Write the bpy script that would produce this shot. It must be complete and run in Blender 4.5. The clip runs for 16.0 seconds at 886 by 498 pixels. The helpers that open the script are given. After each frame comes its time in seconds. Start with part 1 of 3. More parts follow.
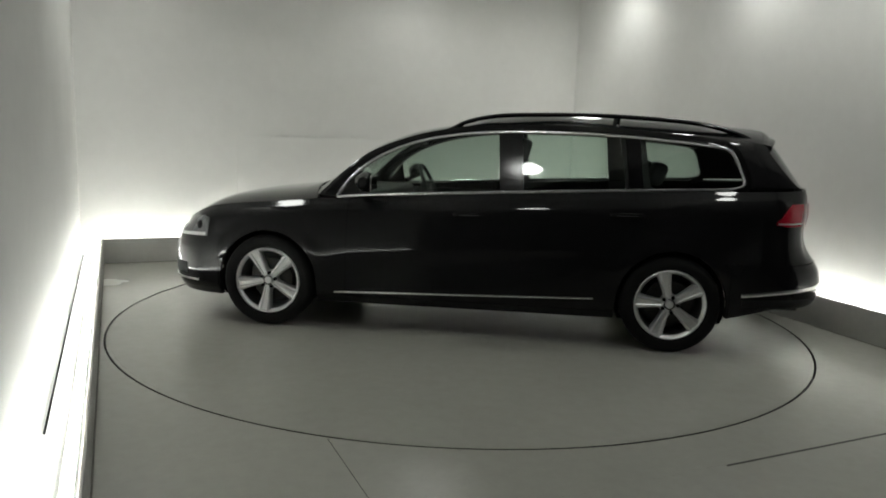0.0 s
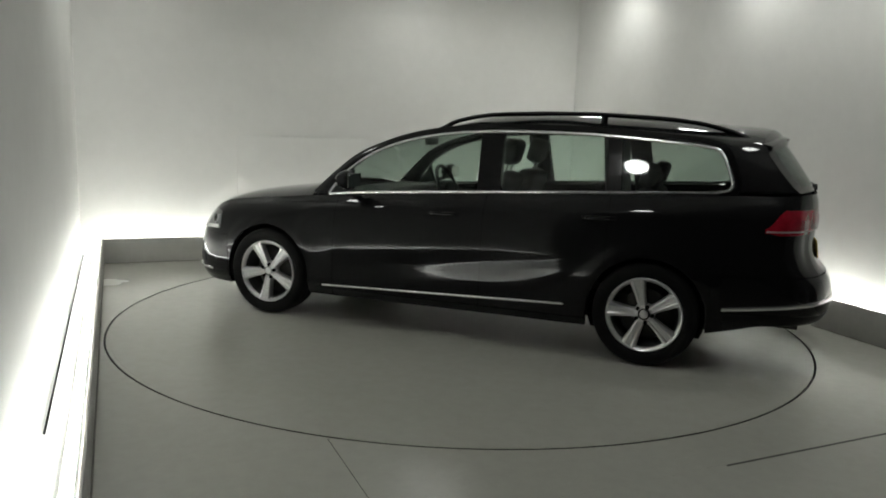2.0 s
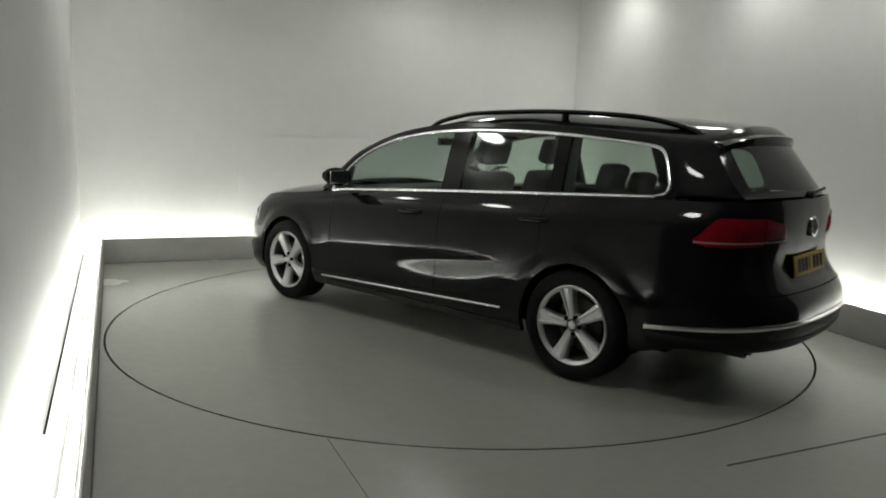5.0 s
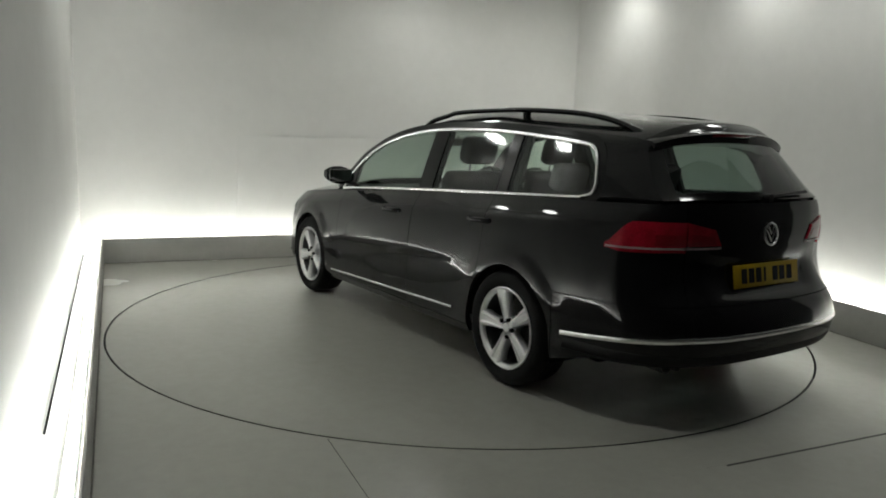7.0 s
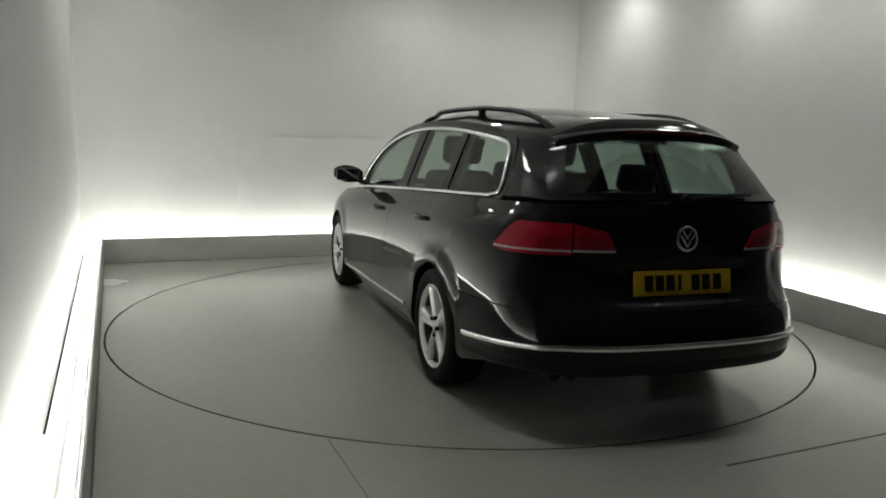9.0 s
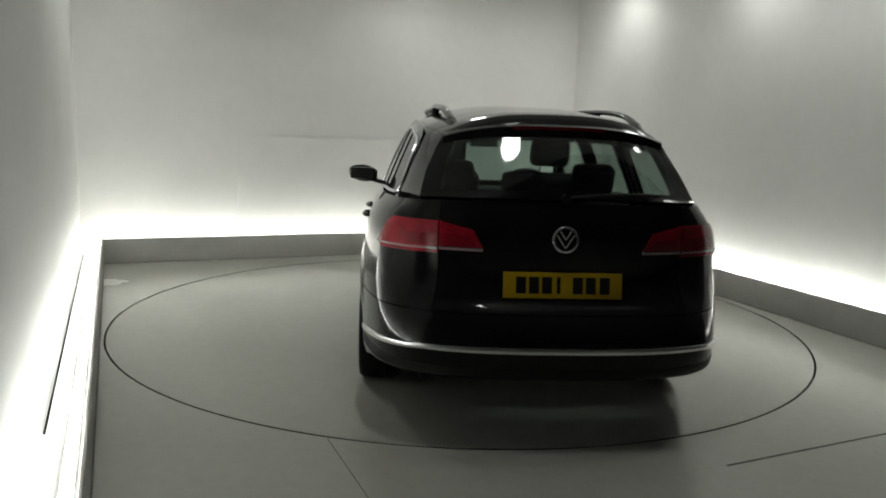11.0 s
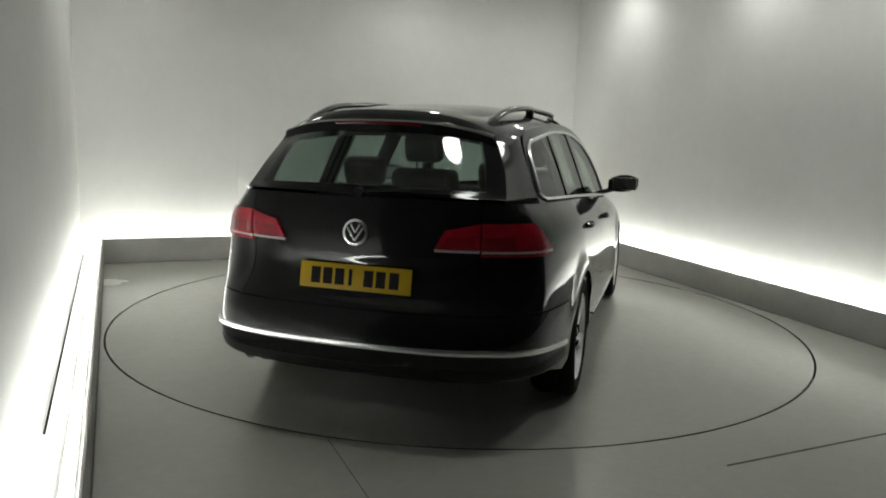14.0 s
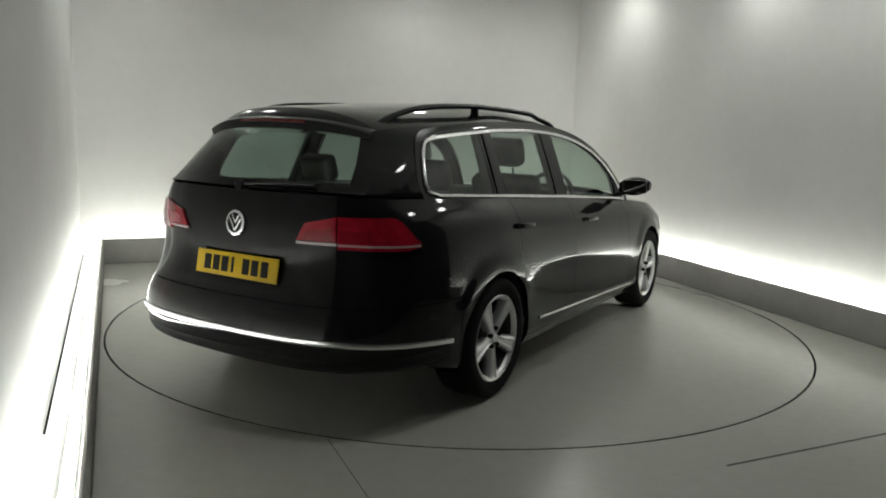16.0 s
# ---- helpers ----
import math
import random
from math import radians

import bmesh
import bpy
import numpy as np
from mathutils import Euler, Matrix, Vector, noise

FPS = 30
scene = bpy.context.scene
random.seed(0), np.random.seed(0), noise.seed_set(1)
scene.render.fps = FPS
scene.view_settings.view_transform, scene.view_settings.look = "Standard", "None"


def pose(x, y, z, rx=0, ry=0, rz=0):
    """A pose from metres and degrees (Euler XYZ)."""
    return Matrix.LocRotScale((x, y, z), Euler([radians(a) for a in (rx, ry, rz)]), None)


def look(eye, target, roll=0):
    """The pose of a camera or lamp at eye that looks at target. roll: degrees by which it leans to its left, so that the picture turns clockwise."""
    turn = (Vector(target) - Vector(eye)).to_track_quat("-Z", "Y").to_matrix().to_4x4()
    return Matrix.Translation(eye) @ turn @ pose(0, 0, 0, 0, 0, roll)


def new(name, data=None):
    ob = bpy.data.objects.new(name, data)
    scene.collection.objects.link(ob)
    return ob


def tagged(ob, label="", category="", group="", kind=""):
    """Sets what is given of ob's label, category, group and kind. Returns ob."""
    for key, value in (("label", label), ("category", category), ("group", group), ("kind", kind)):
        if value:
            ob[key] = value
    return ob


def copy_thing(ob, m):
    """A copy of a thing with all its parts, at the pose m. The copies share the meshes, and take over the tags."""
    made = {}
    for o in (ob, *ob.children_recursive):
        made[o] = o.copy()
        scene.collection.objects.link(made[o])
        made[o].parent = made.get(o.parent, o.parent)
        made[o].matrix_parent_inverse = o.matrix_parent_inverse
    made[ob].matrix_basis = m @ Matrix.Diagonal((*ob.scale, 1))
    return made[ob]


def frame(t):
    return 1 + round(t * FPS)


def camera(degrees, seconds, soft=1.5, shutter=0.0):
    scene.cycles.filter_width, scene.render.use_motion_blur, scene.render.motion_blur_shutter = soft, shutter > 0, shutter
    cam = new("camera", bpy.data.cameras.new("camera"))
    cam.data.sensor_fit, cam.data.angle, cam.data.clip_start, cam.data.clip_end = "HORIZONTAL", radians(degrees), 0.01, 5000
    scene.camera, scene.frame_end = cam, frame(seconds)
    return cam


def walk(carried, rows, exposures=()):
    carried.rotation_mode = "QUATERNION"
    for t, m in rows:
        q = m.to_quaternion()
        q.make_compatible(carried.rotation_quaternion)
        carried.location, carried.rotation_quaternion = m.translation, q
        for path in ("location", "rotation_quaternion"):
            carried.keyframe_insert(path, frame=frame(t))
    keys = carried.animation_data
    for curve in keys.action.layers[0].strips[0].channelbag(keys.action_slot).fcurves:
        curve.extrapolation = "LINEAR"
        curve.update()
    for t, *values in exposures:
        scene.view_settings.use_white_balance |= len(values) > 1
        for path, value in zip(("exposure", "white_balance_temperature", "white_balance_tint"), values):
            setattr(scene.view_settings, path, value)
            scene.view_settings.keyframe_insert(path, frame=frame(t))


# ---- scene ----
# Room axes: x to the east wall, y to the north wall. Turntable centre close to the origin.
cam = camera(62.26, 16.0, soft=1.9)
EYE = look((-2.3779, -4.9824, 1.3482), (-0.3437, -0.4788, 0.5871), roll=1.918)
walk(cam, [(0.0, EYE), (16.0, EYE)])

# ---- light: indoor room, its own lamps and one added downlight ----
world = bpy.data.worlds.new("world")
scene.world = world
world.use_nodes = True
world.node_tree.nodes["Background"].inputs[0].default_value = (0.5, 0.5, 0.48, 1)
world.node_tree.nodes["Background"].inputs[1].default_value = 0.02
scene.view_settings.exposure = 0.0
STRIP_POWER = 49.0
LAMP_POWER = 32.0


# ---- materials ----
def mat(name, color, rough=0.5, metal=0.0, coat=0.0, coat_rough=0.05, noise_scale=0.0, vary=0.0, bump=0.0,
        bump_scale=200.0, rough_vary=0.0, spec=0.5, stain=0.0, stain_scale=1.2, coat_ior=1.5):
    m = bpy.data.materials.new(name)
    m.use_nodes = True
    nt = m.node_tree
    b = nt.nodes["Principled BSDF"]
    b.inputs["Base Color"].default_value = (*color, 1)
    b.inputs["Roughness"].default_value = rough
    b.inputs["Metallic"].default_value = metal
    b.inputs["Coat Weight"].default_value = coat
    b.inputs["Coat Roughness"].default_value = coat_rough
    b.inputs["Coat IOR"].default_value = coat_ior
    b.inputs["Specular IOR Level"].default_value = spec
    co = nt.nodes.new("ShaderNodeTexCoord")
    if noise_scale:
        n1 = nt.nodes.new("ShaderNodeTexNoise")
        n1.inputs["Scale"].default_value = noise_scale
        n1.inputs["Detail"].default_value = 6
        n1.inputs["Roughness"].default_value = 0.65
        nt.links.new(co.outputs["Object"], n1.inputs["Vector"])
        n2 = nt.nodes.new("ShaderNodeTexNoise")
        n2.inputs["Scale"].default_value = stain_scale
        n2.inputs["Detail"].default_value = 4
        nt.links.new(co.outputs["Object"], n2.inputs["Vector"])
        r1 = nt.nodes.new("ShaderNodeMapRange")
        r1.inputs[1].default_value, r1.inputs[2].default_value = 0.3, 0.7
        r1.inputs[3].default_value, r1.inputs[4].default_value = 1 - vary, 1 + vary
        nt.links.new(n1.outputs[0], r1.inputs[0])
        r2 = nt.nodes.new("ShaderNodeMapRange")
        r2.inputs[1].default_value, r2.inputs[2].default_value = 0.35, 0.65
        r2.inputs[3].default_value, r2.inputs[4].default_value = 1 - stain, 1 + stain * 0.5
        nt.links.new(n2.outputs[0], r2.inputs[0])
        mul = nt.nodes.new("ShaderNodeMath")
        mul.operation = "MULTIPLY"
        nt.links.new(r1.outputs[0], mul.inputs[0])
        nt.links.new(r2.outputs[0], mul.inputs[1])
        vm = nt.nodes.new("ShaderNodeVectorMath")
        vm.operation = "SCALE"
        vm.inputs[0].default_value = color
        nt.links.new(mul.outputs[0], vm.inputs[3])
        nt.links.new(vm.outputs[0], b.inputs["Base Color"])
        if rough_vary:
            r3 = nt.nodes.new("ShaderNodeMapRange")
            r3.inputs[1].default_value, r3.inputs[2].default_value = 0.3, 0.7
            r3.inputs[3].default_value, r3.inputs[4].default_value = rough - rough_vary, rough + rough_vary
            nt.links.new(n2.outputs[0], r3.inputs[0])
            nt.links.new(r3.outputs[0], b.inputs["Roughness"])
    if bump:
        nb = nt.nodes.new("ShaderNodeTexNoise")
        nb.inputs["Scale"].default_value = bump_scale
        nb.inputs["Detail"].default_value = 3
        nt.links.new(co.outputs["Object"], nb.inputs["Vector"])
        bp = nt.nodes.new("ShaderNodeBump")
        bp.inputs["Strength"].default_value = bump
        bp.inputs["Distance"].default_value = 0.002
        nt.links.new(nb.outputs[0], bp.inputs["Height"])
        nt.links.new(bp.outputs[0], b.inputs["Normal"])
    return m


def glow(name, color, strength):
    m = bpy.data.materials.new(name)
    m.use_nodes = True
    b = m.node_tree.nodes["Principled BSDF"]
    b.inputs["Base Color"].default_value = (0.8, 0.8, 0.8, 1)
    b.inputs["Emission Color"].default_value = (*color, 1)
    b.inputs["Emission Strength"].default_value = strength
    return m


def pane(name, tint):
    m = bpy.data.materials.new(name)
    m.use_nodes = True
    nt = m.node_tree
    nt.nodes.remove(nt.nodes["Principled BSDF"])
    tr = nt.nodes.new("ShaderNodeBsdfTransparent")
    tr.inputs[0].default_value = (*tint, 1)
    gl = nt.nodes.new("ShaderNodeBsdfGlossy")
    gl.inputs["Roughness"].default_value = 0.03
    lw = nt.nodes.new("ShaderNodeLayerWeight")
    lw.inputs["Blend"].default_value = 0.5
    pw = nt.nodes.new("ShaderNodeMath")
    pw.operation = "POWER"
    pw.inputs[1].default_value = 5.0
    nt.links.new(lw.outputs["Facing"], pw.inputs[0])
    fr = nt.nodes.new("ShaderNodeMath")
    fr.operation = "MULTIPLY_ADD"
    fr.inputs[1].default_value, fr.inputs[2].default_value = 0.9, 0.06
    nt.links.new(pw.outputs[0], fr.inputs[0])
    mx = nt.nodes.new("ShaderNodeMixShader")
    nt.links.new(fr.outputs[0], mx.inputs[0])
    nt.links.new(tr.outputs[0], mx.inputs[1])
    nt.links.new(gl.outputs[0], mx.inputs[2])
    nt.links.new(mx.outputs[0], nt.nodes["Material Output"].inputs[0])
    return m


WALL = mat("wall_paint", (0.585, 0.58, 0.56), 0.75, noise_scale=9, vary=0.02, stain=0.05, stain_scale=0.7, bump=0.12, bump_scale=160)
UNSEEN_DARK = mat("unseen_dark", (0.075, 0.075, 0.073), 0.8, noise_scale=9, vary=0.05)
CEIL = mat("ceiling_paint", (0.62, 0.62, 0.60), 0.85, noise_scale=8, vary=0.02, bump=0.1)
FLOOR = mat("floor_paint", (0.355, 0.349, 0.316), 0.25, noise_scale=14, vary=0.04, stain=0.015, stain_scale=0.9, bump=0.03,
            bump_scale=90, rough_vary=0.03)
DISC = mat("disc_paint", (0.355, 0.349, 0.316), 0.24, noise_scale=12, vary=0.04, stain=0.015, stain_scale=1.1, bump=0.03,
           bump_scale=90, rough_vary=0.03)
KERB = mat("kerb_paint", (0.43, 0.425, 0.40), 0.55, noise_scale=12, vary=0.05, stain=0.08, bump=0.1, bump_scale=120)
TROUGH = mat("trough_paint", (0.78, 0.78, 0.76), 0.7, noise_scale=10, vary=0.03)
JOINT = mat("joint_dark", (0.02, 0.02, 0.018), 0.8, noise_scale=60, vary=0.3)
GAP_LINE = mat("gap_line_black", (0.004, 0.004, 0.004), 0.9, spec=0.0, noise_scale=50, vary=0.1)
GRIME = mat("grime", (0.10, 0.095, 0.08), 0.8, noise_scale=14, vary=0.4, stain=0.3, stain_scale=3)
STRIP = glow("strip_glow", (0.97, 1.0, 0.945), STRIP_POWER)
LAMP = glow("lamp_glow", (0.975, 1.0, 0.955), LAMP_POWER)
HOUSING = mat("lamp_housing", (0.7, 0.7, 0.7), 0.4)
PAINT = mat("black_paint", (0.006, 0.006, 0.0065), 0.4, spec=0.02, coat=1.0, coat_rough=0.055, coat_ior=1.34, noise_scale=900, vary=0.25, stain=0.1)
TRIM = mat("black_plastic", (0.008, 0.008, 0.008), 0.55, spec=0.2, noise_scale=300, vary=0.2, bump=0.15, bump_scale=500)
GLOSSBLACK = mat("gloss_black", (0.004, 0.004, 0.0045), 0.12, spec=0.3, noise_scale=50, vary=0.1)
UNDER = mat("underbody", (0.006, 0.006, 0.006), 0.9, spec=0.05, noise_scale=30, vary=0.3)
CHROME = mat("chrome", (0.88, 0.88, 0.89), 0.26, metal=1.0, noise_scale=40, vary=0.03)
ALLOY = mat("alloy", (0.74, 0.74, 0.75), 0.36, metal=0.85, noise_scale=60, vary=0.04, stain=0.05, stain_scale=8)
BARREL = mat("alloy_barrel", (0.07, 0.07, 0.073), 0.5, metal=0.6, noise_scale=40, vary=0.1)
RUBBER = mat("tyre_rubber", (0.008, 0.008, 0.008), 0.85, spec=0.15, noise_scale=120, vary=0.2, bump=0.3, bump_scale=260)
IRON = mat("brake_iron", (0.06, 0.058, 0.055), 0.5, metal=0.8, noise_scale=60, vary=0.2)
CLOTH = mat("seat_cloth", (0.03, 0.03, 0.032), 0.9, noise_scale=250, vary=0.3, bump=0.3, bump_scale=600)
CABIN = mat("cabin_plastic", (0.022, 0.022, 0.022), 0.7, noise_scale=200, vary=0.2)
LINING = mat("roof_lining", (0.16, 0.16, 0.155), 0.9, noise_scale=200, vary=0.1)
DARKRED = mat("dark_red_lens", (0.06, 0.002, 0.004), 0.2, spec=0.2, noise_scale=120, vary=0.2)
RED = mat("red_lens", (0.29, 0.006, 0.018), 0.2, spec=0.2, coat=0.9, noise_scale=120, vary=0.25, stain=0.2, stain_scale=14)
CHAMBER = mat("red_chamber", (0.20, 0.004, 0.012), 0.2, spec=0.2, coat=0.9, noise_scale=120, vary=0.25)
CLEAR = mat("clear_lens", (0.42, 0.31, 0.31), 0.15, coat=1.0, noise_scale=150, vary=0.15)
LENS = mat("headlamp_lens", (0.17, 0.175, 0.18), 0.22, metal=0.5, coat=1.0, noise_scale=30, vary=0.4)
LAMPCLEAR = mat("clear_lamp_lens", (0.5, 0.5, 0.49), 0.15, coat=1.0, noise_scale=150, vary=0.15)
YELLOW = mat("plate_yellow", (0.36, 0.235, 0.008), 0.4, spec=0.2, noise_scale=60, vary=0.05, stain=0.1, stain_scale=6)
INK = mat("plate_ink", (0.008, 0.008, 0.008), 0.6, spec=0.1)
MARK = mat("white_mark", (0.7, 0.7, 0.7), 0.6)
GLASS = pane("window_glass", (0.62, 0.70, 0.65))
DARKGLASS = pane("tailgate_glass", (0.31, 0.38, 0.35))
MIRRORGLASS = mat("mirror_glass", (0.8, 0.8, 0.8), 0.03, metal=1.0)


# ---- mesh helpers ----
def part(name, bm, material, parent=None, label="", smooth=40, at=None):
    bmesh.ops.recalc_face_normals(bm, faces=bm.faces)
    return raw(name, bm, material, parent, label, smooth, at)


def raw(name, bm, material, parent=None, label="", smooth=40, at=None):
    me = bpy.data.meshes.new(name)
    if smooth:
        lim = radians(smooth)
        for f in bm.faces:
            f.smooth = True
        for e in bm.edges:
            if len(e.link_faces) == 2 and e.calc_face_angle(0) > lim:
                e.smooth = False
    bm.to_mesh(me)
    bm.free()
    me.materials.append(material)
    ob = new(name, me)
    if parent:
        ob.parent = parent
    if at is not None:
        ob.matrix_basis = at
    if label:
        tagged(ob, label)
    return ob


def box_bm(x0, x1, y0, y1, z0, z1, bevel=0.0, seg=2):
    bm = bmesh.new()
    bmesh.ops.create_cube(bm, size=1)
    for v in bm.verts:
        v.co = Vector(((x0 + x1) / 2 + v.co.x * (x1 - x0), (y0 + y1) / 2 + v.co.y * (y1 - y0), (z0 + z1) / 2 + v.co.z * (z1 - z0)))
    if bevel:
        bmesh.ops.bevel(bm, geom=bm.edges[:], offset=bevel, segments=seg, affect="EDGES", profile=0.6)
    return bm


def grid_bm(rows, closed=False, bm=None):
    """A quad sheet through rows of points."""
    bm = bm or bmesh.new()
    vs = [[bm.verts.new(p) for p in row] for row in rows]
    for a, b in zip(vs, vs[1:]):
        k = len(a)
        for i in range(k if closed else k - 1):
            j = (i + 1) % k
            bm.faces.new((a[i], a[j], b[j], b[i]))
    return bm


def tube_bm(path, radius, sides=8, flat=1.0, closed=False, bm=None, caps=True):
    """A rod of elliptic section along a path (flat scales its height)."""
    bm = bm or bmesh.new()
    pts = [Vector(p) for p in path]
    rings = []
    n = len(pts)
    for i, p in enumerate(pts):
        a = pts[(i - 1) % n] if closed or i else pts[0]
        b = pts[(i + 1) % n] if closed or i < n - 1 else pts[-1]
        d = (b - a).normalized()
        side = d.cross(Vector((0, 0, 1)))
        side = side.normalized() if side.length > 1e-4 else Vector((0, 1, 0))
        up = side.cross(d).normalized()
        rings.append([bm.verts.new(p + side * radius * math.cos(t) + up * radius * flat * math.sin(t))
                      for t in [2 * math.pi * k / sides for k in range(sides)]])
    pairs = list(zip(rings, rings[1:])) + ([(rings[-1], rings[0])] if closed else [])
    for a, b in pairs:
        for k in range(sides):
            bm.faces.new((a[k], a[(k + 1) % sides], b[(k + 1) % sides], b[k]))
    if caps and not closed:
        bm.faces.new(rings[0][::-1])
        bm.faces.new(rings[-1])
    return bm


def lathe_bm(profile, steps=64, bm=None):
    """Turns (radius, y) pairs about the y axis."""
    rows = []
    for k in range(steps):
        a = 2 * math.pi * k / steps
        rows.append([(r * math.cos(a), y, r * math.sin(a)) for r, y in profile])
    return grid_bm(rows + [rows[0]], bm=bm)


def weld(bm, d=1e-4):
    bmesh.ops.remove_doubles(bm, verts=bm.verts[:], dist=d)
    bmesh.ops.dissolve_degenerate(bm, dist=d, edges=bm.edges[:])
    return bm


def mirror(p):
    return Vector((p[0], -p[1], p[2]))


def lerp_table(table, x):
    t = sorted(table)
    return float(np.interp(x, [a for a, _ in t], [b for _, b in t]))


def spline(pts, per=8):
    """Catmull-Rom through the points."""
    out = []
    P = [Vector(p) for p in pts]
    for i in range(len(P) - 1):
        p0, p1, p2, p3 = P[max(i - 1, 0)], P[i], P[i + 1], P[min(i + 2, len(P) - 1)]
        for k in range(per):
            t = k / per
            out.append(0.5 * (2 * p1 + (p2 - p0) * t + (2 * p0 - 5 * p1 + 4 * p2 - p3) * t * t + (3 * p1 - p0 - 3 * p2 + p3) * t ** 3))
    return out + [P[-1]]


# ---- the room ----
# The east side stands a little out of square: EAST and KE hold at y = 0 and lean by SKEW.
WEST, EAST, NORTH, SOUTH, TOP = -2.70, 2.762, 3.0875, -7.6, 3.15
KW, KE, KN, KH = -2.4935, 2.602, 2.8375, 0.241
SKEW = 0.092
MID = Vector((0.0065, -0.0134, 0))  # the turntable's axis
DARK = -2.8  # south of this line: unseen dark surfaces, added to keep reflections dark


def skewed(bm):
    for v in bm.verts:
        if v.co.x > 1.2:
            v.co.x += SKEW * v.co.y
    return bm


def room():
    def slab(name, label, m, *b):
        return tagged(part(name, skewed(box_bm(*b)), m, smooth=0), label, name.split("_")[0], kind="structure")

    plaster, charcoal = "off-white painted plaster wall lit from below", "unseen charcoal wall added to keep the car's reflections dark"
    slab("wall_west", plaster, WALL, WEST - 0.2, WEST, DARK, NORTH + 0.2, -0.1, TOP)
    slab("wall_east", plaster, WALL, EAST, EAST + 0.2, DARK, NORTH + 0.2, -0.1, TOP)
    # Unseen charcoal walls and ceiling, put here so the glossy body reflects dark.
    slab("wall_west_dark", charcoal, UNSEEN_DARK, WEST - 0.2, WEST, SOUTH - 0.2, DARK - 0.002, -0.1, TOP)
    slab("wall_east_dark", charcoal, UNSEEN_DARK, EAST, EAST + 0.2, SOUTH - 0.2, DARK - 0.002, -0.1, TOP)
    slab("wall_south", "unseen charcoal wall behind the camera, added to keep reflections dark", UNSEEN_DARK, WEST, EAST, SOUTH - 0.2, SOUTH, -0.1, TOP)
    w = slab("wall_north", "off-white painted plaster wall lit from below", WALL, WEST, EAST, NORTH, NORTH + 0.2, -0.1, TOP)
    tagged(part("ceiling", skewed(box_bm(WEST - 0.2, EAST + 0.2, DARK - 0.25, NORTH + 0.2, TOP, TOP + 0.15)), CEIL, smooth=0),
           "flat white painted ceiling with round downlights", "ceiling", kind="structure")
    tagged(part("ceiling_dark", skewed(box_bm(WEST - 0.2, EAST + 0.2, SOUTH - 0.2, DARK - 0.252, TOP, TOP + 0.15)), UNSEEN_DARK, smooth=0),
           "unseen charcoal ceiling added to keep the car's reflections dark", "ceiling", kind="structure")
    # faint flush panel in the north wall
    part("panel", box_bm(-1.17, 0.95, NORTH - 0.006, NORTH + 0.01, 0.30, 1.285, 0.002, 1), WALL, w)

    # floor with a round opening for the turntable
    bm = bmesh.new()
    R, n = 2.477, 160
    east_n, east_s = KE + 0.06 + SKEW * (KN + 0.05), KE + 0.06 - SKEW * 2.79
    corners = ((east_n, KN + 0.05), (KW - 0.03, KN + 0.05), (KW - 0.03, -2.79), (east_s, -2.79))
    turns = sorted([2 * math.pi * k / n for k in range(n)] + [math.atan2(y, x) % (2 * math.pi) for x, y in corners])
    ring, outer = [], []
    for a in turns:
        c, s = math.cos(a), math.sin(a)
        ring.append(bm.verts.new((R * c + MID.x, R * s + MID.y, 0)))
        f = min((KE + 0.06) / (c - SKEW * s) if c - SKEW * s > 1e-6 else 1e9, (KW - 0.03) / c if c < -1e-6 else 1e9,
                (KN + 0.05) / s if s > 1e-6 else 1e9, -2.79 / s if s < -1e-6 else 1e9)
        outer.append(bm.verts.new((f * c, f * s, 0)))
    for k in range(len(turns)):
        j = (k + 1) % len(turns)
        bm.faces.new((ring[k], ring[j], outer[j], outer[k]))
    fl = tagged(part("floor", bm, FLOOR, smooth=0), "smooth grey painted floor with a round turntable opening", "floor", kind="structure")
    part("front_slab", skewed(box_bm(WEST, EAST, SOUTH, -2.7902, -0.1, 0.0)), FLOOR, fl, smooth=0)
    part("joint", skewed(box_bm(-0.03, KE, -2.806, -2.794, -0.02, 0.0008)), JOINT, fl, "dark floor joint", smooth=0)
    part("joint", box_bm(-1.547, -1.544, -2.79, -1.965, -0.02, 0.0006), JOINT, fl, "dark floor joint", smooth=0)
    liner = [[(R * math.cos(2 * math.pi * k / n) + MID.x, R * math.sin(2 * math.pi * k / n) + MID.y, z) for z in (-0.12, -0.0015)] for k in range(n + 1)]
    part("opening_liner", weld(grid_bm(liner)), JOINT, fl, smooth=0)
    part("pit", lathe_flat(2.6, -0.12), JOINT, fl, smooth=0)

    # kerbs, light troughs behind them and the strip lights in the troughs
    def run(name, x0, x1, y0, y1, top=KH):
        return tagged(part(name, skewed(box_bm(x0, x1, y0, y1, 0.0, top, 0.004, 2)), KERB, smooth=30),
                      "low grey painted kerb hiding a strip light", "kerb", kind="structure")

    run("kerb_north", KW - 0.02, KE + 0.02, KN, KN + 0.014)
    run("kerb_east", KE, KE + 0.014, DARK, KN + 0.008, KH - 0.002)
    run("kerb_west", KW - 0.014, KW, DARK, KN + 0.008, KH - 0.002)

    # dirt line where floor and kerbs meet
    for b in ((KW + 0.008, KE - 0.008, KN - 0.007, KN), (KE - 0.007, KE, -2.79, KN), (KW, KW + 0.007, -2.79, KN)):
        part("joint", skewed(box_bm(*b, -0.01, 0.003)), GRIME, fl, "grimy joint along the kerb", smooth=0)

    def trough(name, x0, x1, y0, y1, z=0.05):
        tagged(part(name, skewed(box_bm(x0, x1, y0, y1, -0.05, z)), TROUGH, smooth=0), "white light trough behind the kerb", "trough", kind="structure")

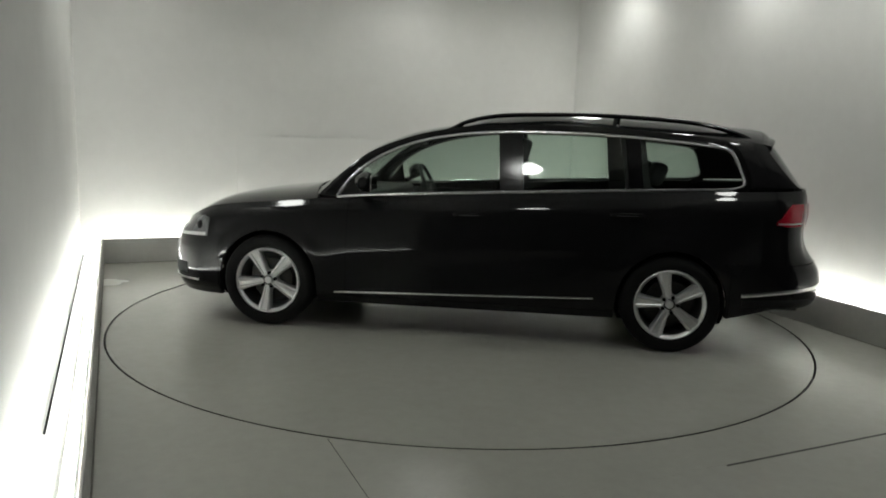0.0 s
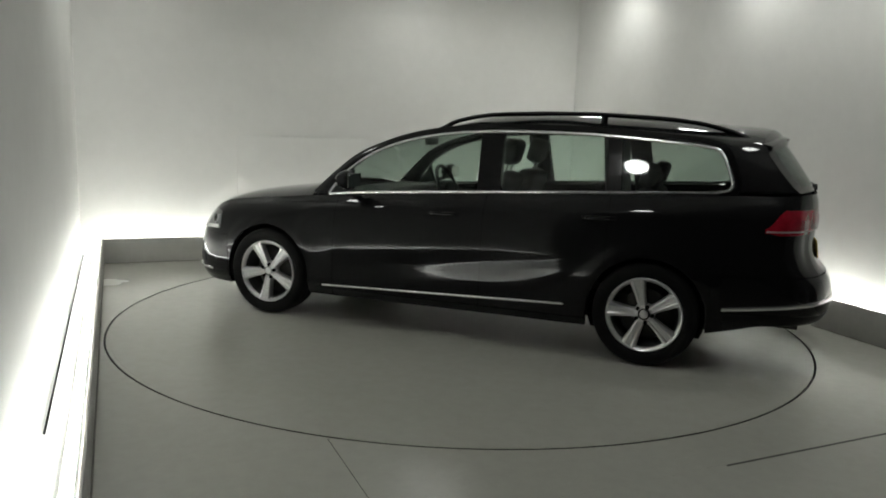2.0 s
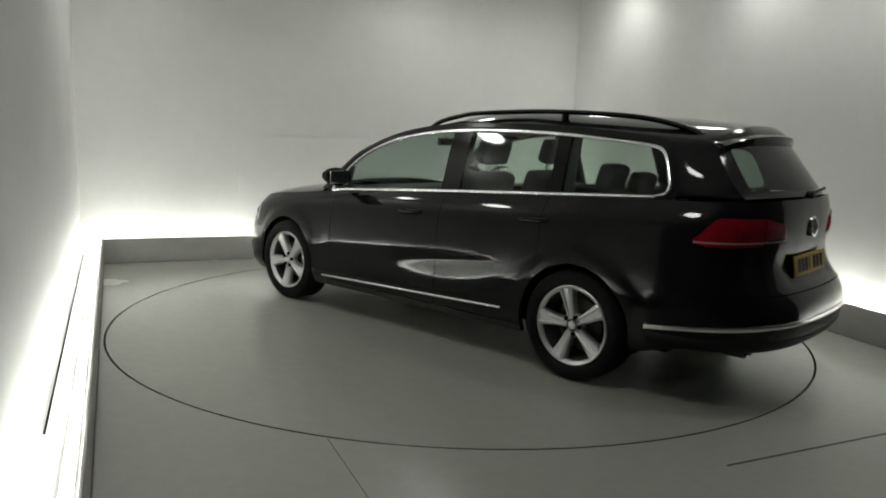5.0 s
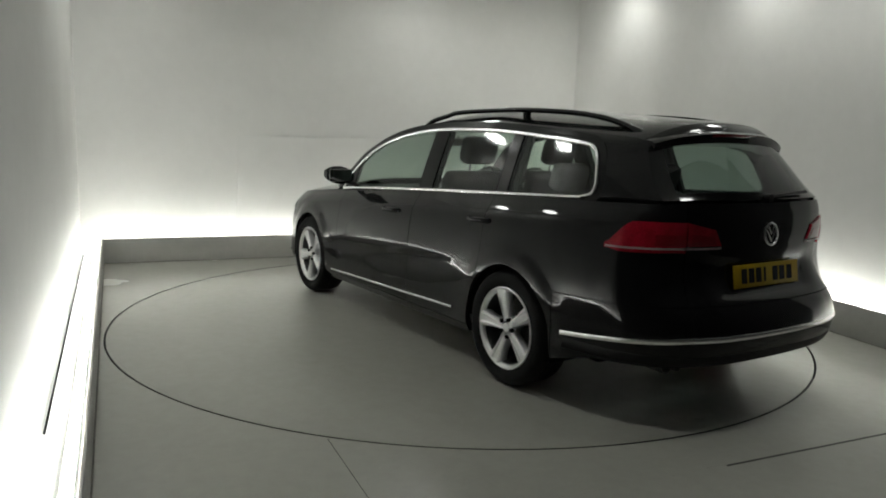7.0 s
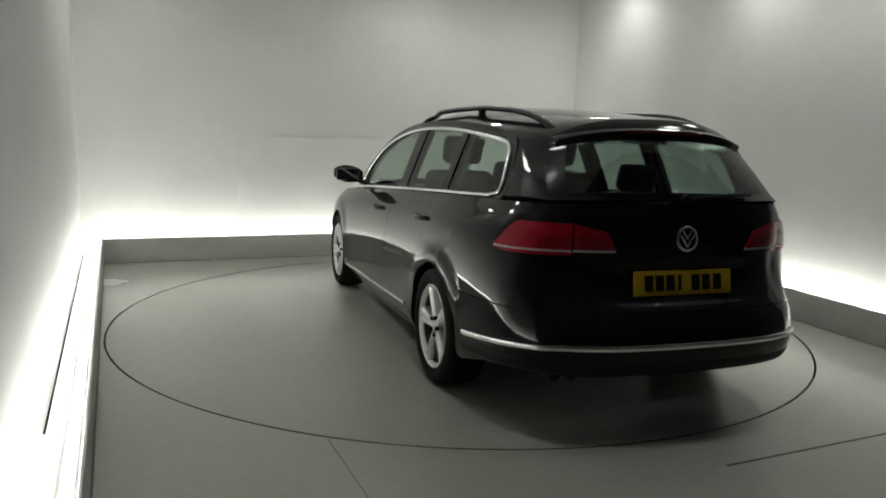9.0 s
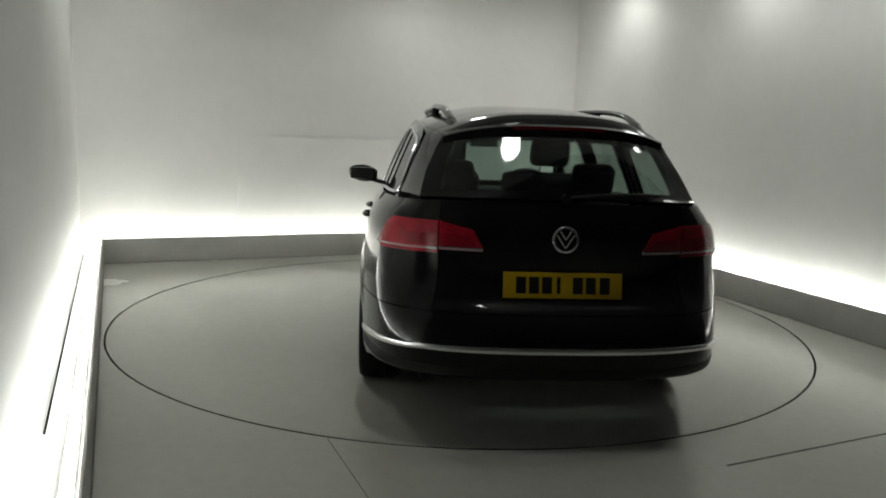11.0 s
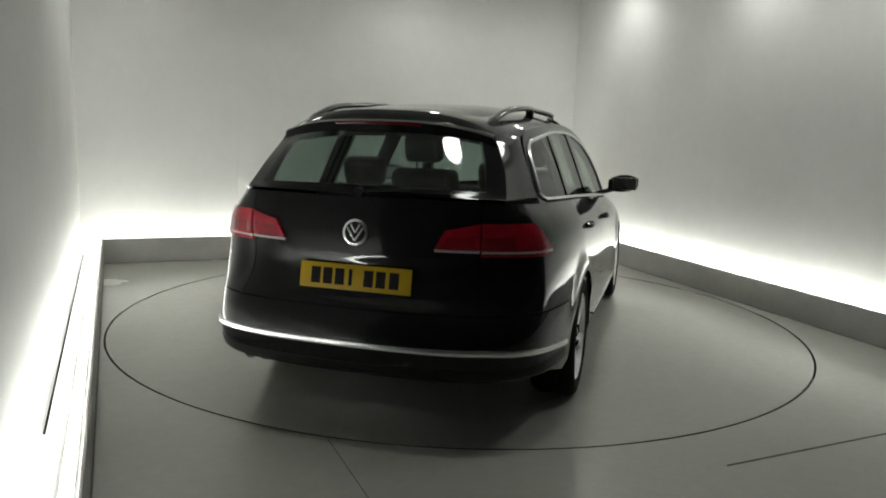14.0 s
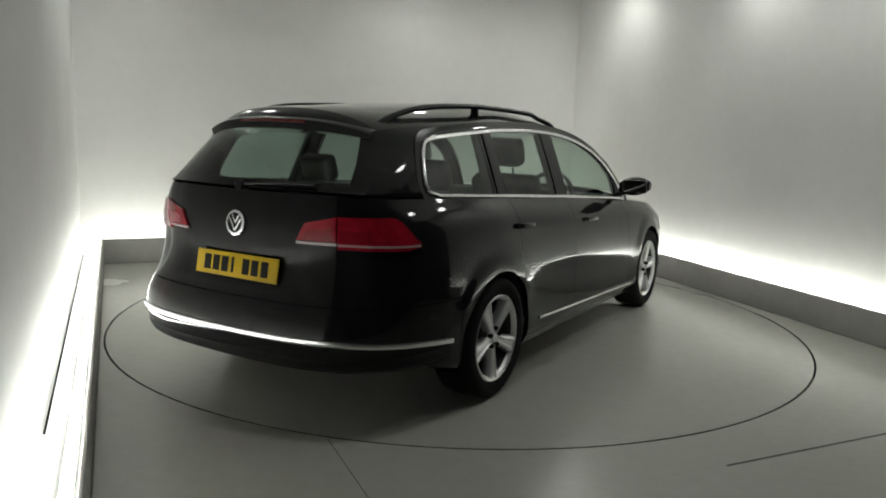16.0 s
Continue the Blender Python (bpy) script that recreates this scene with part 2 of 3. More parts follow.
    trough("trough_north", KW - 0.014, EAST, KN + 0.016, NORTH)
    trough("trough_east", KE + 0.016, EAST, DARK, KN + 0.014, 0.12)
    trough("trough_west", WEST, KW - 0.016, DARK, KN + 0.012, 0.17)

    def tube_light(x0, y0, x1, y1, z, group, radius=0.014):
        light = new("strip_light")
        tagged(light, "slim white strip light lying in the trough", "strip light", group)
        part("tube", skewed(tube_bm([(x0, y0, z), (x1, y1, z)], radius, 10)), STRIP, light, "glowing white tube")
        dx, dy = (0.02, 0) if abs(x1 - x0) < abs(y1 - y0) else (0, 0.02)
        part("batten", skewed(box_bm(min(x0, x1) - dx, max(x0, x1) + dx, min(y0, y1) - dy, max(y0, y1) + dy, z - 0.045, z - 0.013)), HOUSING, light, smooth=0)

    for i in range(5):
        a = WEST + 0.06 + i * 1.125
        tube_light(a, KN + 0.075, a + 1.12, KN + 0.075, 0.115, "strip lights behind the kerbs")
    for i in range(5):
        a = KN - 0.1 - i * 1.1035
        tube_light(KE + 0.075, a, KE + 0.075, a - 1.06, 0.175, "strip lights behind the kerbs", 0.018)
        tube_light(KW - 0.052, a, KW - 0.052, a - 1.06, 0.225, "strip lights behind the kerbs")
    # Made-up black rod that stands in for the dark gap line beside the wall.
    tagged(part("cable", tube_bm([(-2.648, 2.3, 0.176), (-2.650, 1.0, 0.176), (-2.652, 0.0, 0.176), (-2.651, -1.95, 0.176)], 0.0045, 8), GAP_LINE),
                   "thin black rod standing in for the dark gap line along the light trough", "cable")


def lathe_flat(r, z):
    bm = bmesh.new()
    bm.faces.new([bm.verts.new((r * math.cos(2 * math.pi * k / 48), r * math.sin(2 * math.pi * k / 48), z)) for k in range(48)])
    return bm


def downlight():
    lamp = new("downlight")
    tagged(lamp, "round white ceiling downlight, switched on", "downlight", "ceiling downlights")
    ring = [(0.225, 0.0), (0.225, 0.05), (0.20, 0.07), (0.18, 0.07), (0.175, 0.02)]
    rows = [[(r * math.cos(2 * math.pi * k / 32), r * math.sin(2 * math.pi * k / 32), -d) for r, d in ring] for k in range(33)]
    part("ring", weld(grid_bm(rows)), HOUSING, lamp)
    bm = bmesh.new()
    bm.faces.new([bm.verts.new((0.18 * math.cos(2 * math.pi * k / 32), 0.18 * math.sin(2 * math.pi * k / 32), -0.03)) for k in range(31, -1, -1)])
    raw("diffuser", bm, LAMP, lamp, "glowing white disc", smooth=0)
    return lamp


# (2.13, -1.5) is an extra lamp, added to brighten the upper east wall.
LAMPS = [(-2.35, 0.43), (-2.35, 1.85), (0.75, 2.15), (2.44, 1.85), (2.26, -0.15), (2.13, -1.5),
         (-1.1, -2.55), (1.4, -2.55)]


# ---- turntable ----
def turntable():
    n = 160

    def ring(prof):
        rows = [[(r * math.cos(2 * math.pi * k / n), r * math.sin(2 * math.pi * k / n), z) for r, z in prof] for k in range(n)]
        return weld(grid_bm(rows + [rows[0]]))

    t = part("turntable", ring([(0.0, 0.0), (1.2, 0.0), (2.4425, 0.0), (2.4425, -0.02)]), DISC, smooth=30)
    part("edge_ring", ring([(2.4428, -0.02), (2.4428, -0.0004), (2.4645, -0.0004)]), DISC, t, smooth=30)
    part("skirt", ring([(2.4647, -0.0012), (2.4647, -0.10)]), JOINT, t, smooth=30)
    part("carrier", ring([(0.0, -0.03), (2.44, -0.03), (2.44, -0.09), (0.0, -0.09)]), UNDER, t, smooth=30)
    return tagged(t, "large grey painted turntable disc flush with the floor", "turntable")


# ---- the estate car: x forward, y to its left, z up, origin on the ground amid the wheels ----
AXLE, HUB_Z, HUB_Y, ARCH = 1.356, 0.318, 0.888, 0.352
PLAN = spline([(2.255, 0, 0), (2.24, 0.28, 0), (2.185, 0.55, 0), (2.07, 0.735, 0), (1.88, 0.846, 0), (1.62, 0.892, 0), (1.356, 0.906, 0),
               (1.0, 0.908, 0), (0.5, 0.905, 0), (0, 0.907, 0), (-0.5, 0.907, 0), (-1.0, 0.905, 0), (-1.356, 0.904, 0), (-1.7, 0.882, 0),
               (-1.95, 0.842, 0), (-2.16, 0.775, 0), (-2.318, 0.65, 0), (-2.395, 0.45, 0), (-2.424, 0.22, 0), (-2.43, 0, 0)], 14)
PX = np.array([p.x for p in PLAN])
PY = np.array([p.y for p in PLAN])
PU = np.concatenate([[0], np.cumsum(np.hypot(np.diff(PX), np.diff(PY)))])
# height of the shoulder edge along the car
EDGE = [(2.26, 0.655), (2.16, 0.70), (2.04, 0.745), (1.86, 0.803), (1.62, 0.838), (1.35, 0.862), (1.05, 0.893), (0.9, 0.906), (0.67, 0.927),
        (0.0, 0.970), (-0.65, 1.003), (-1.2, 1.032), (-1.7, 1.055), (-2.1, 1.067), (-2.4, 1.08)]
SIDE_IN = [(0.17, 0.058), (0.22, 0.034), (0.26, 0.014), (0.30, 0.006), (0.36, 0.005), (0.48, 0.006), (0.60, 0.011), (0.70, 0.021), (0.80, 0.034),
           (0.84, 0.0415), (0.87, 0.051), (0.90, 0.068), (0.935, 0.093), (0.97, 0.123), (1.2, 0.30)]
REAR_IN = [(0.17, 0.16), (0.26, 0.11), (0.31, 0.05), (0.36, 0.018), (0.42, 0.003), (0.47, 0.0), (0.53, 0.010), (0.57, 0.026), (0.61, 0.052),
           (0.66, 0.088), (0.72, 0.116), (0.78, 0.127), (0.85, 0.126), (0.92, 0.121), (1.0, 0.124), (1.04, 0.13), (1.08, 0.14), (1.2, 0.15)]
FRONT_IN = [(0.15, 0.10), (0.2, 0.05), (0.27, 0.015), (0.33, 0.0), (0.5, 0.006), (0.58, 0.03), (0.64, 0.06), (0.7, 0.10), (1.2, 0.2)]
LEVELS = sorted({round(0.19 + 0.78 * k / 58, 4) for k in range(59)} | {0.252})
# sculpted swage of the doors: its upper crease and the lower end of the hollow
CREASE = [(1.1, 0.53), (0.9, 0.545), (0.3, 0.61), (-0.3, 0.64), (-0.9, 0.635)]
HOLLOW = [(1.1, 0.41), (0.6, 0.435), (0.3, 0.46), (-0.2, 0.53), (-0.9, 0.615)]


def dense(table):
    """The table, rounded off by a spline."""
    pts = spline([(a, b, 0) for a, b in sorted(table)], 10)
    return [(p.x, p.y) for p in pts]


def ease(t):
    t = min(1.0, max(0.0, t))
    return t * t * (3 - 2 * t)


SIDE_IN, REAR_IN, FRONT_IN, EDGE = dense(SIDE_IN), dense(REAR_IN), dense(FRONT_IN), dense(EDGE)


def u_of_x(x):
    return float(np.interp(-x, -PX, PU))


def u_of_y(y):
    """Along the tail, by its distance from the middle."""
    k = len(PX) // 2
    return float(np.interp(-y, -PY[k:], PU[k:]))


def plan(u):
    x, y = float(np.interp(u, PU, PX)), float(np.interp(u, PU, PY))
    e = 0.02
    dx = float(np.interp(u + e, PU, PX) - np.interp(u - e, PU, PX))
    dy = float(np.interp(u + e, PU, PY) - np.interp(u - e, PU, PY))
    if u < e:
        dx, dy = dx * u / e, 1
    if u > PU[-1] - e:
        dx, dy = dx * (PU[-1] - u) / e, -1
    n = Vector((dy, -dx, 0)).normalized()
    return Vector((x, y, 0)), n


def skin(u, z, out=0.0):
    """The point of the lower body's surface at the plan's length u and height z."""
    p, n = plan(u)
    top = lerp_table(EDGE, p.x)
    zl = 0.19 + (z - 0.19) * 0.78 / (top - 0.19)
    wr, wf = (ease((-n.x - 0.22) / 0.62), 0) if n.x < 0 else (0, n.x * n.x)
    d = (1 - wr - wf) * lerp_table(SIDE_IN, zl) + wr * lerp_table(REAR_IN, z) + wf * lerp_table(FRONT_IN, z)
    if -0.95 < p.x < 1.05:
        zc, zh = lerp_table(CREASE, p.x), lerp_table(HOLLOW, p.x)
        a = 0.009 * ease((1.05 - p.x) / 0.25) * ease((p.x + 0.95) / 0.3) * min(1.0, (zc - zh) / 0.08)
        if z < zc:
            d += a * (ease((zc - z) / (zc - zh)) ** 0.7 if z > zh else 1 - ease((zh - z) / 0.24))
    # hollow round the number plate
    if n.x < -0.6 and 0.6 < z < 0.85:
        w = 0.47 + 0.35 * (z - 0.64)
        d += 0.016 * min(1.0, max(0.0, (w - p.y) / 0.15)) * ease((z - 0.618) / 0.035) * ease((0.845 - z) / 0.13)
    # flared wheel arches
    for ax in (AXLE, -AXLE):
        r = math.hypot(p.x - ax, z - HUB_Z)
        if ARCH - 0.02 < r < ARCH + 0.12:
            d -= 0.013 * (1 - ease((r - ARCH - 0.03) / 0.09)) * ease((z - 0.42) / 0.14)
    q = p - n * (d - out)
    q.z = z
    return q


def arch_z(x, r=ARCH):
    for ax in (AXLE, -AXLE):
        if abs(x - ax) < r:
            return HUB_Z + math.sqrt(r * r - (x - ax) ** 2)
    return 0.0


def low_z(x):
    return lerp_table([(2.3, 0.20), (1.8, 0.185), (1.7, 0.19), (1.0, 0.19), (-1.0, 0.205), (-1.7, 0.24), (-2.0, 0.315), (-2.4, 0.32)], x)


def lower_columns():
    us = list(np.linspace(0, u_of_x(1.78), 22)) + list(np.linspace(u_of_x(-1.76), PU[-1], 32))
    xs = [1.72, 0.80, -0.30, -1.10, -1.72]
    for ax in (AXLE, -AXLE):
        xs += [ax + ARCH * math.cos(math.pi * k / 26) * 0.99999 for k in range(27)] + [ax + ARCH + 0.003, ax - ARCH - 0.003]
    xs += list(np.linspace(0.95, -0.95, 30))
    us += [u_of_x(x) for x in xs] + [u_of_y(0.585)] + [u_of_y(0.30 + 0.015 * k) for k in range(11)]
    us = sorted(us)
    return [u for i, u in enumerate(us) if i == 0 or u - us[i - 1] > 0.0025]


def lower_grid():
    cols = []
    for u in lower_columns():
        p, n = plan(u)
        top, low, az = lerp_table(EDGE, p.x), low_z(p.x), arch_z(p.x)
        col = []
        for zl in LEVELS:
            z = 0.19 + (zl - 0.19) * (top - 0.19) / 0.78
            col.append(skin(u, max(z, low, az)))
        cols.append((u, p.x, p.y, col))
    return cols


def panel_of(x, y, zl, z):
    """The name of the body panel at this place."""
    if x > 1.72 and z < 0.56:
        return "front_bumper"
    if x < -1.72 and z < 0.598:
        return "rear_bumper"
    if x < -1.5 and y < 0.585:
        return "tailgate"
    if -1.10 < x < 0.80 and zl < 0.252:
        return "sill"
    if x > 0.80:
        return "front_wing"
    if x > -0.30:
        return "front_door"
    return "rear_door" if x > -1.10 else "rear_wing"


def close_edges(bm, gap=0.0022, depth=0.018):
    """Draws a panel's rim in by half the gap and turns it inwards, as pressed steel is."""
    bmesh.ops.recalc_face_normals(bm, faces=bm.faces)
    bm.normal_update()
    rim = [e for e in bm.edges if e.is_boundary]
    shift = {}
    for e in rim:
        for v in e.verts:
            if v in shift:
                continue
            inner = [o.other_vert(v).co - v.co for o in v.link_edges if not o.is_boundary]
            d = sum(inner, Vector((0, 0, 0)))
            shift[v] = d.normalized() * gap if d.length > 1e-6 else Vector((0, 0, 0))
    normals = {v: v.normal.copy() for v in shift}
    for v, d in shift.items():
        v.co += d
    new_v = {v: bm.verts.new(v.co - n * depth) for v, n in normals.items()}
    for e in rim:
        a, b = e.verts
        bm.faces.new((a, b, new_v[b], new_v[a]))
    return bm


def body_lower(car):
    cols = lower_grid()
    for sign in (1, -1):
        meshes = {}
        for (u0, x0, y0, a), (u1, x1, y1, b) in zip(cols, cols[1:]):
            for k in range(len(LEVELS) - 1):
                q = (a[k], b[k], b[k + 1], a[k + 1])
                if (q[0] - q[3]).length < 1e-5 and (q[1] - q[2]).length < 1e-5:
                    continue
                c = sum(q, Vector((0, 0, 0))) / 4
                name = panel_of((x0 + x1) / 2, (y0 + y1) / 2, (LEVELS[k] + LEVELS[k + 1]) / 2, c.z)
                meshes.setdefault(name, []).append(q)
        for name, quads in meshes.items():
            whole = name in ("front_bumper", "rear_bumper", "tailgate")
            if whole and sign < 0:
                continue
            bm = bmesh.new()
            for q in quads:
                for m in ((1, -1) if whole else (sign,)):
                    bm.faces.new([bm.verts.new((p[0], p[1] * m, p[2])) for p in q])
            weld(bm, 2e-4)
            part(name, close_edges(bm), PAINT, car, smooth=28)
    # dark inner tub that carries the panels
    bm = bmesh.new()
    for sign in (1, -1):
        rows = []
        for u, x, y, col in cols:
            n = plan(u)[1]
            az = arch_z(x, ARCH + 0.0)
            row = [p - n * 0.03 for p in col[:-1]]
            row.append(row[-1] + Vector((0, 0, 0.005)) - n * 0.03)
            rows.append([(p.x, p.y * sign, p.z) for p in row])
        grid_bm(rows, bm=bm)
    part("inner_shell", weld(bm), UNDER, car)
    part("underbody", box_bm(-1.80, 2.02, -0.60, 0.60, 0.20, 0.245, 0.02), UNDER, car)
    part("cabin_floor", box_bm(-1.95, 1.15, -0.70, 0.70, 0.40, 0.43, 0.01), CABIN, car)
    part("load_cover", box_bm(-2.12, -1.28, -0.68, 0.68, 0.90, 0.92, 0.005), CABIN, car)
    # wheel wells
    for ax in (AXLE, -AXLE):
        for s in (1, -1):
            rows = []
            for k in range(25):
                a = math.pi * (k / 24 * 1.36 - 0.18)
                rr = ARCH - 0.002
                c = Vector((ax + rr * math.cos(a), 0, max(0.2, HUB_Z + rr * math.sin(a))))
                rows.append([(c.x, s * 0.835, c.z), (c.x, s * 0.58, c.z), (ax, s * 0.56, HUB_Z)])
            part("wheel_well", weld(grid_bm(rows)), UNDER, car)


# side view of the glasshouse: window opening and the roof edge round it
DLO = [(0.89, 0.918), (0.80, 1.05), (0.66, 1.17), (0.506, 1.253), (0.315, 1.317), (0.124, 1.355), (-0.07, 1.378), (-0.30, 1.391), (-0.64, 1.394),
       (-1.0, 1.385), (-1.37, 1.359), (-1.60, 1.338), (-1.69, 1.318), (-1.735, 1.27), (-1.772, 1.18), (-1.79, 1.12), (-1.775, 1.085), (-1.72, 1.070)]
RIM = [(1.03, 0.922), (0.885, 1.068), (0.73, 1.200), (0.56, 1.288), (0.36, 1.350), (0.15, 1.391), (-0.06, 1.425), (-0.30, 1.436), (-0.64, 1.440),
       (-1.0, 1.434), (-1.37, 1.412), (-1.65, 1.389), (-1.93, 1.36), (-1.985, 1.29), (-2.06, 1.19), (-2.13, 1.11), (-2.165, 1.085), (-1.72, 1.062)]
SILL_LINE = [(-1.72, 1.070), (-1.2, 1.045), (-0.65, 1.017), (-0.1, 0.987), (0.475, 0.953), (0.67, 0.940), (0.89, 0.918)]


def side_y(x, z):
    y = 0.806 - 0.36 * (z - 0.9) - 0.10 * max(0.0, z - 0.95) ** 2
    if x < -1.1:
        y -= 0.055 * ((-1.1 - x) / 0.9) ** 2
    if x > 0.4:
        y -= 0.02 * ((x - 0.4) / 0.6) ** 2
    return y


def dlo_loop(per=6):
    top = spline([(x, 0, z) for x, z in DLO], per)
    bot = spline([(x, 0, z) for x, z in SILL_LINE], per)
    return top, bot


def rim_points(per=6):
    out = []
    line = spline([(x, 0, z) for x, z in RIM[:-1]], per)
    last = Vector((RIM[-1][0], 0, RIM[-1][1]))
    for p in line + [line[-1].lerp(last, k / per) for k in range(1, per + 1)]:
        y = side_y(p.x, p.z)
        y -= 0.022 * min(1, max(0, (p.z - 1.2) / 0.15))
        if p.x < -1.6:
            y -= 0.038 * min(1, (-1.6 - p.x) / 0.35)
        out.append(Vector((p.x, y, p.z)))
    return out


def side_glass(x0, x1, top, bot, sign):
    """A pane of the window opening between two places along the car (both may lean)."""
    tx, tz = [p.x for p in top][::-1], [p.z for p in top][::-1]
    k = max(range(len(top)), key=lambda i: -top[i].x)
    rear = top[k:]
    fore = top[:k + 1]
    rows = []
    n = 26
    for i in range(n + 1):
        x = x0 + (x1 - x0) * i / n
        zt = float(np.interp(-x, [-p.x for p in fore], [p.z for p in fore]))
        zb = float(np.interp(x, [p.x for p in bot], [p.z for p in bot]))
        if x < -1.72:
            zb = float(np.interp(-x, [-p.x for p in rear[::-1]], [p.z for p in rear[::-1]]))
        rows.append([Vector((x, sign * (side_y(x, z) - 0.004), z)) for z in [zb + (zt - zb) * j / 6 for j in range(7)]])
    return weld(grid_bm(rows))


def greenhouse(car):
    per = 6
    top, bot = dlo_loop(per)
    rim = rim_points(per)
    i_a, i_d = 5 * per, 12 * per
    for sign in (1, -1):
        rows = []
        for a, b in zip(top, rim):
            pa = Vector((a.x, side_y(a.x, a.z), a.z))
            row = []
            for j in range(6):
                t = j / 5
                p = pa.lerp(b, t)
                p.y += 0.010 * math.sin(math.pi * t)
                row.append((p.x, sign * p.y, p.z))
            rows.append(row)
        part("roof_side", weld(grid_bm(rows)), PAINT, car, smooth=60)
        # chrome line round the windows
        loop = [Vector((p.x, sign * (side_y(p.x, p.z) + 0.003), p.z)) for p in top]
        part("window_trim", tube_bm(loop, 0.0092, 8, 1.1), CHROME, car, "bright chrome window surround")
        low = [Vector((p.x, sign * (side_y(p.x, p.z) + 0.004), p.z - 0.004)) for p in bot]
        part("waist_trim", tube_bm(low, 0.0085, 8, 1.2), CHROME, car, "bright chrome waistline strip")
        rows = []
        for i, p in enumerate(top):
            a, b = top[max(i - 1, 0)], top[min(i + 1, len(top) - 1)]
            d = (b - a).normalized()
            q = p + Vector((d.z, 0, -d.x)) * (-0.05 if d.x > 0 else 0.05) * (1 if d.x <= 0 else -1)
            rows.append([Vector((v.x, sign * (side_y(v.x, v.z) - 0.001), v.z)) for v in (p, p.lerp(q, 0.5), q)])
        part("window_seal", grid_bm(rows), GLOSSBLACK, car, "gloss black window seal", smooth=60)
        # panes and pillars
        for name, x0, x1 in (("front_side_window", 0.885, -0.20), ("rear_side_window", -0.34, -1.04), ("quarter_window", -1.12, -1.785)):
            ob = part(name, side_glass(x0, x1, top, bot, sign), GLASS, car, "lightly tinted side glass", smooth=60)
        for xa, xb in ((-0.19, -0.35), (-1.035, -1.125)):
            rows = []
            for i in range(5):
                x = xa + (xb - xa) * i / 4
                zt = float(np.interp(-x, [-p.x for p in top[:90]], [p.z for p in top[:90]]))
                zb = float(np.interp(x, [p.x for p in bot[::-1]][::-1], [p.z for p in bot[::-1]][::-1]))
                rows.append([Vector((x - 0.03 * (1 - j / 5), sign * (side_y(x, z) + 0.002), z)) for j, z in enumerate([zb + (zt - zb) * j / 5 for j in range(6)])])
            part("pillar", close_edges(weld(grid_bm(rows)), 0, 0.05), GLOSSBLACK, car, "gloss black window pillar", smooth=60)
        # mirror triangle
        bm = bmesh.new()
        tri = [(0.89, 0.918), (0.72, 0.936), (0.735, 1.105)]
        bm.faces.new([bm.verts.new((x, sign * (side_y(x, z) + 0.003), z)) for x, z in tri])
        part("mirror_base", close_edges(bm, 0, 0.03), TRIM, car)
    # roof, windscreen and tailgate glass between the two edges
    S = [math.sin(math.pi / 2 * k / 12) for k in range(-12, 13)]

    def across(p, fx, fz):
        return [Vector((p.x + fx * (1 - s * s), p.y * s, p.z + fz * (1 - abs(s) ** 3))) for s in S]

    rows = []
    for i in range(i_a, i_d + 1):
        t = (i - i_a) / (i_d - i_a)
        fx = 0.09 * max(0, 1 - t / 0.3) ** 2 - 0.08 * max(0, (t - 0.75) / 0.25) ** 2
        rows.append(across(rim[i], fx, 0.030 + 0.070 * ease(t / 0.35)))
    part("roof", close_edges(weld(grid_bm(rows)), 0.001, 0.012), PAINT, car, smooth=60)
    part("roof_lining", grid_bm([[p + Vector((0, 0, -0.035)) for p in r] for r in rows]), LINING, car, smooth=60)
    screen = []
    for i in range(0, i_a + 1):
        t = i / i_a
        screen.append(across(rim[i], 0.105 * (1 - t) + 0.09 * t - 0.05 * math.sin(math.pi * t), 0.05 * max(0, 1 - t / 0.4) ** 2 + 0.030 * ease(t / 0.9)))
    part("windscreen", grid_bm([[p for p in r[3:-3]] for r in screen]), GLASS, car, "clear windscreen glass", smooth=60)
    for c in (slice(0, 4), slice(-4, None)):
        part("windscreen_pillar", close_edges(grid_bm([r[c] for r in screen]), 0, 0.03), PAINT, car, smooth=60)
    gate = []
    for i in range(i_d, 16 * per + 1):
        t = (i - i_d) / (4 * per)
        gate.append(across(rim[i], -0.08 - 0.035 * t - 0.034 * math.sin(math.pi * t), 0.100 * (1 - t) ** 1.5 + 0.004 * t))
    part("rear_window", grid_bm([r[4:-4] for r in gate[3:-6]]), DARKGLASS, car, "tinted tailgate glass", smooth=60)
    for c in (slice(0, 5), slice(-5, None)):
        part("tailgate_frame", close_edges(grid_bm([r[c] for r in gate]), 0, 0.03), GLOSSBLACK, car, smooth=60)
    part("tailgate_edge", close_edges(grid_bm([r[4:-4] for r in gate[-7:]]), 0, 0.02), GLOSSBLACK, car, smooth=60)
    part("tailgate_header", close_edges(grid_bm([r[4:-4] for r in gate[:4]]), 0, 0.02), GLOSSBLACK, car, smooth=60)
    # bonnet
    rows = []
    for u in [u_of_x(x) for x in np.linspace(1.03, 1.9, 14)] + list(np.linspace(u_of_x(1.93), 0.0, 20)):
        x = plan(u)[0].x
        e = skin(u, lerp_table(EDGE, x))
        h = lerp_table([(1.0, 0.082), (1.3, 0.076), (1.6, 0.068), (1.8, 0.062), (2.0, 0.052), (2.1, 0.042), (2.2, 0.022), (2.26, 0.0)], x)
        fx = lerp_table([(1.03, 0.12), (1.25, 0.0), (2.3, 0.0)], x)
        rows.append([Vector((e.x + fx * (1 - s * s), e.y * s, e.z + h * (1 - abs(s) ** 3.2))) for s in S])
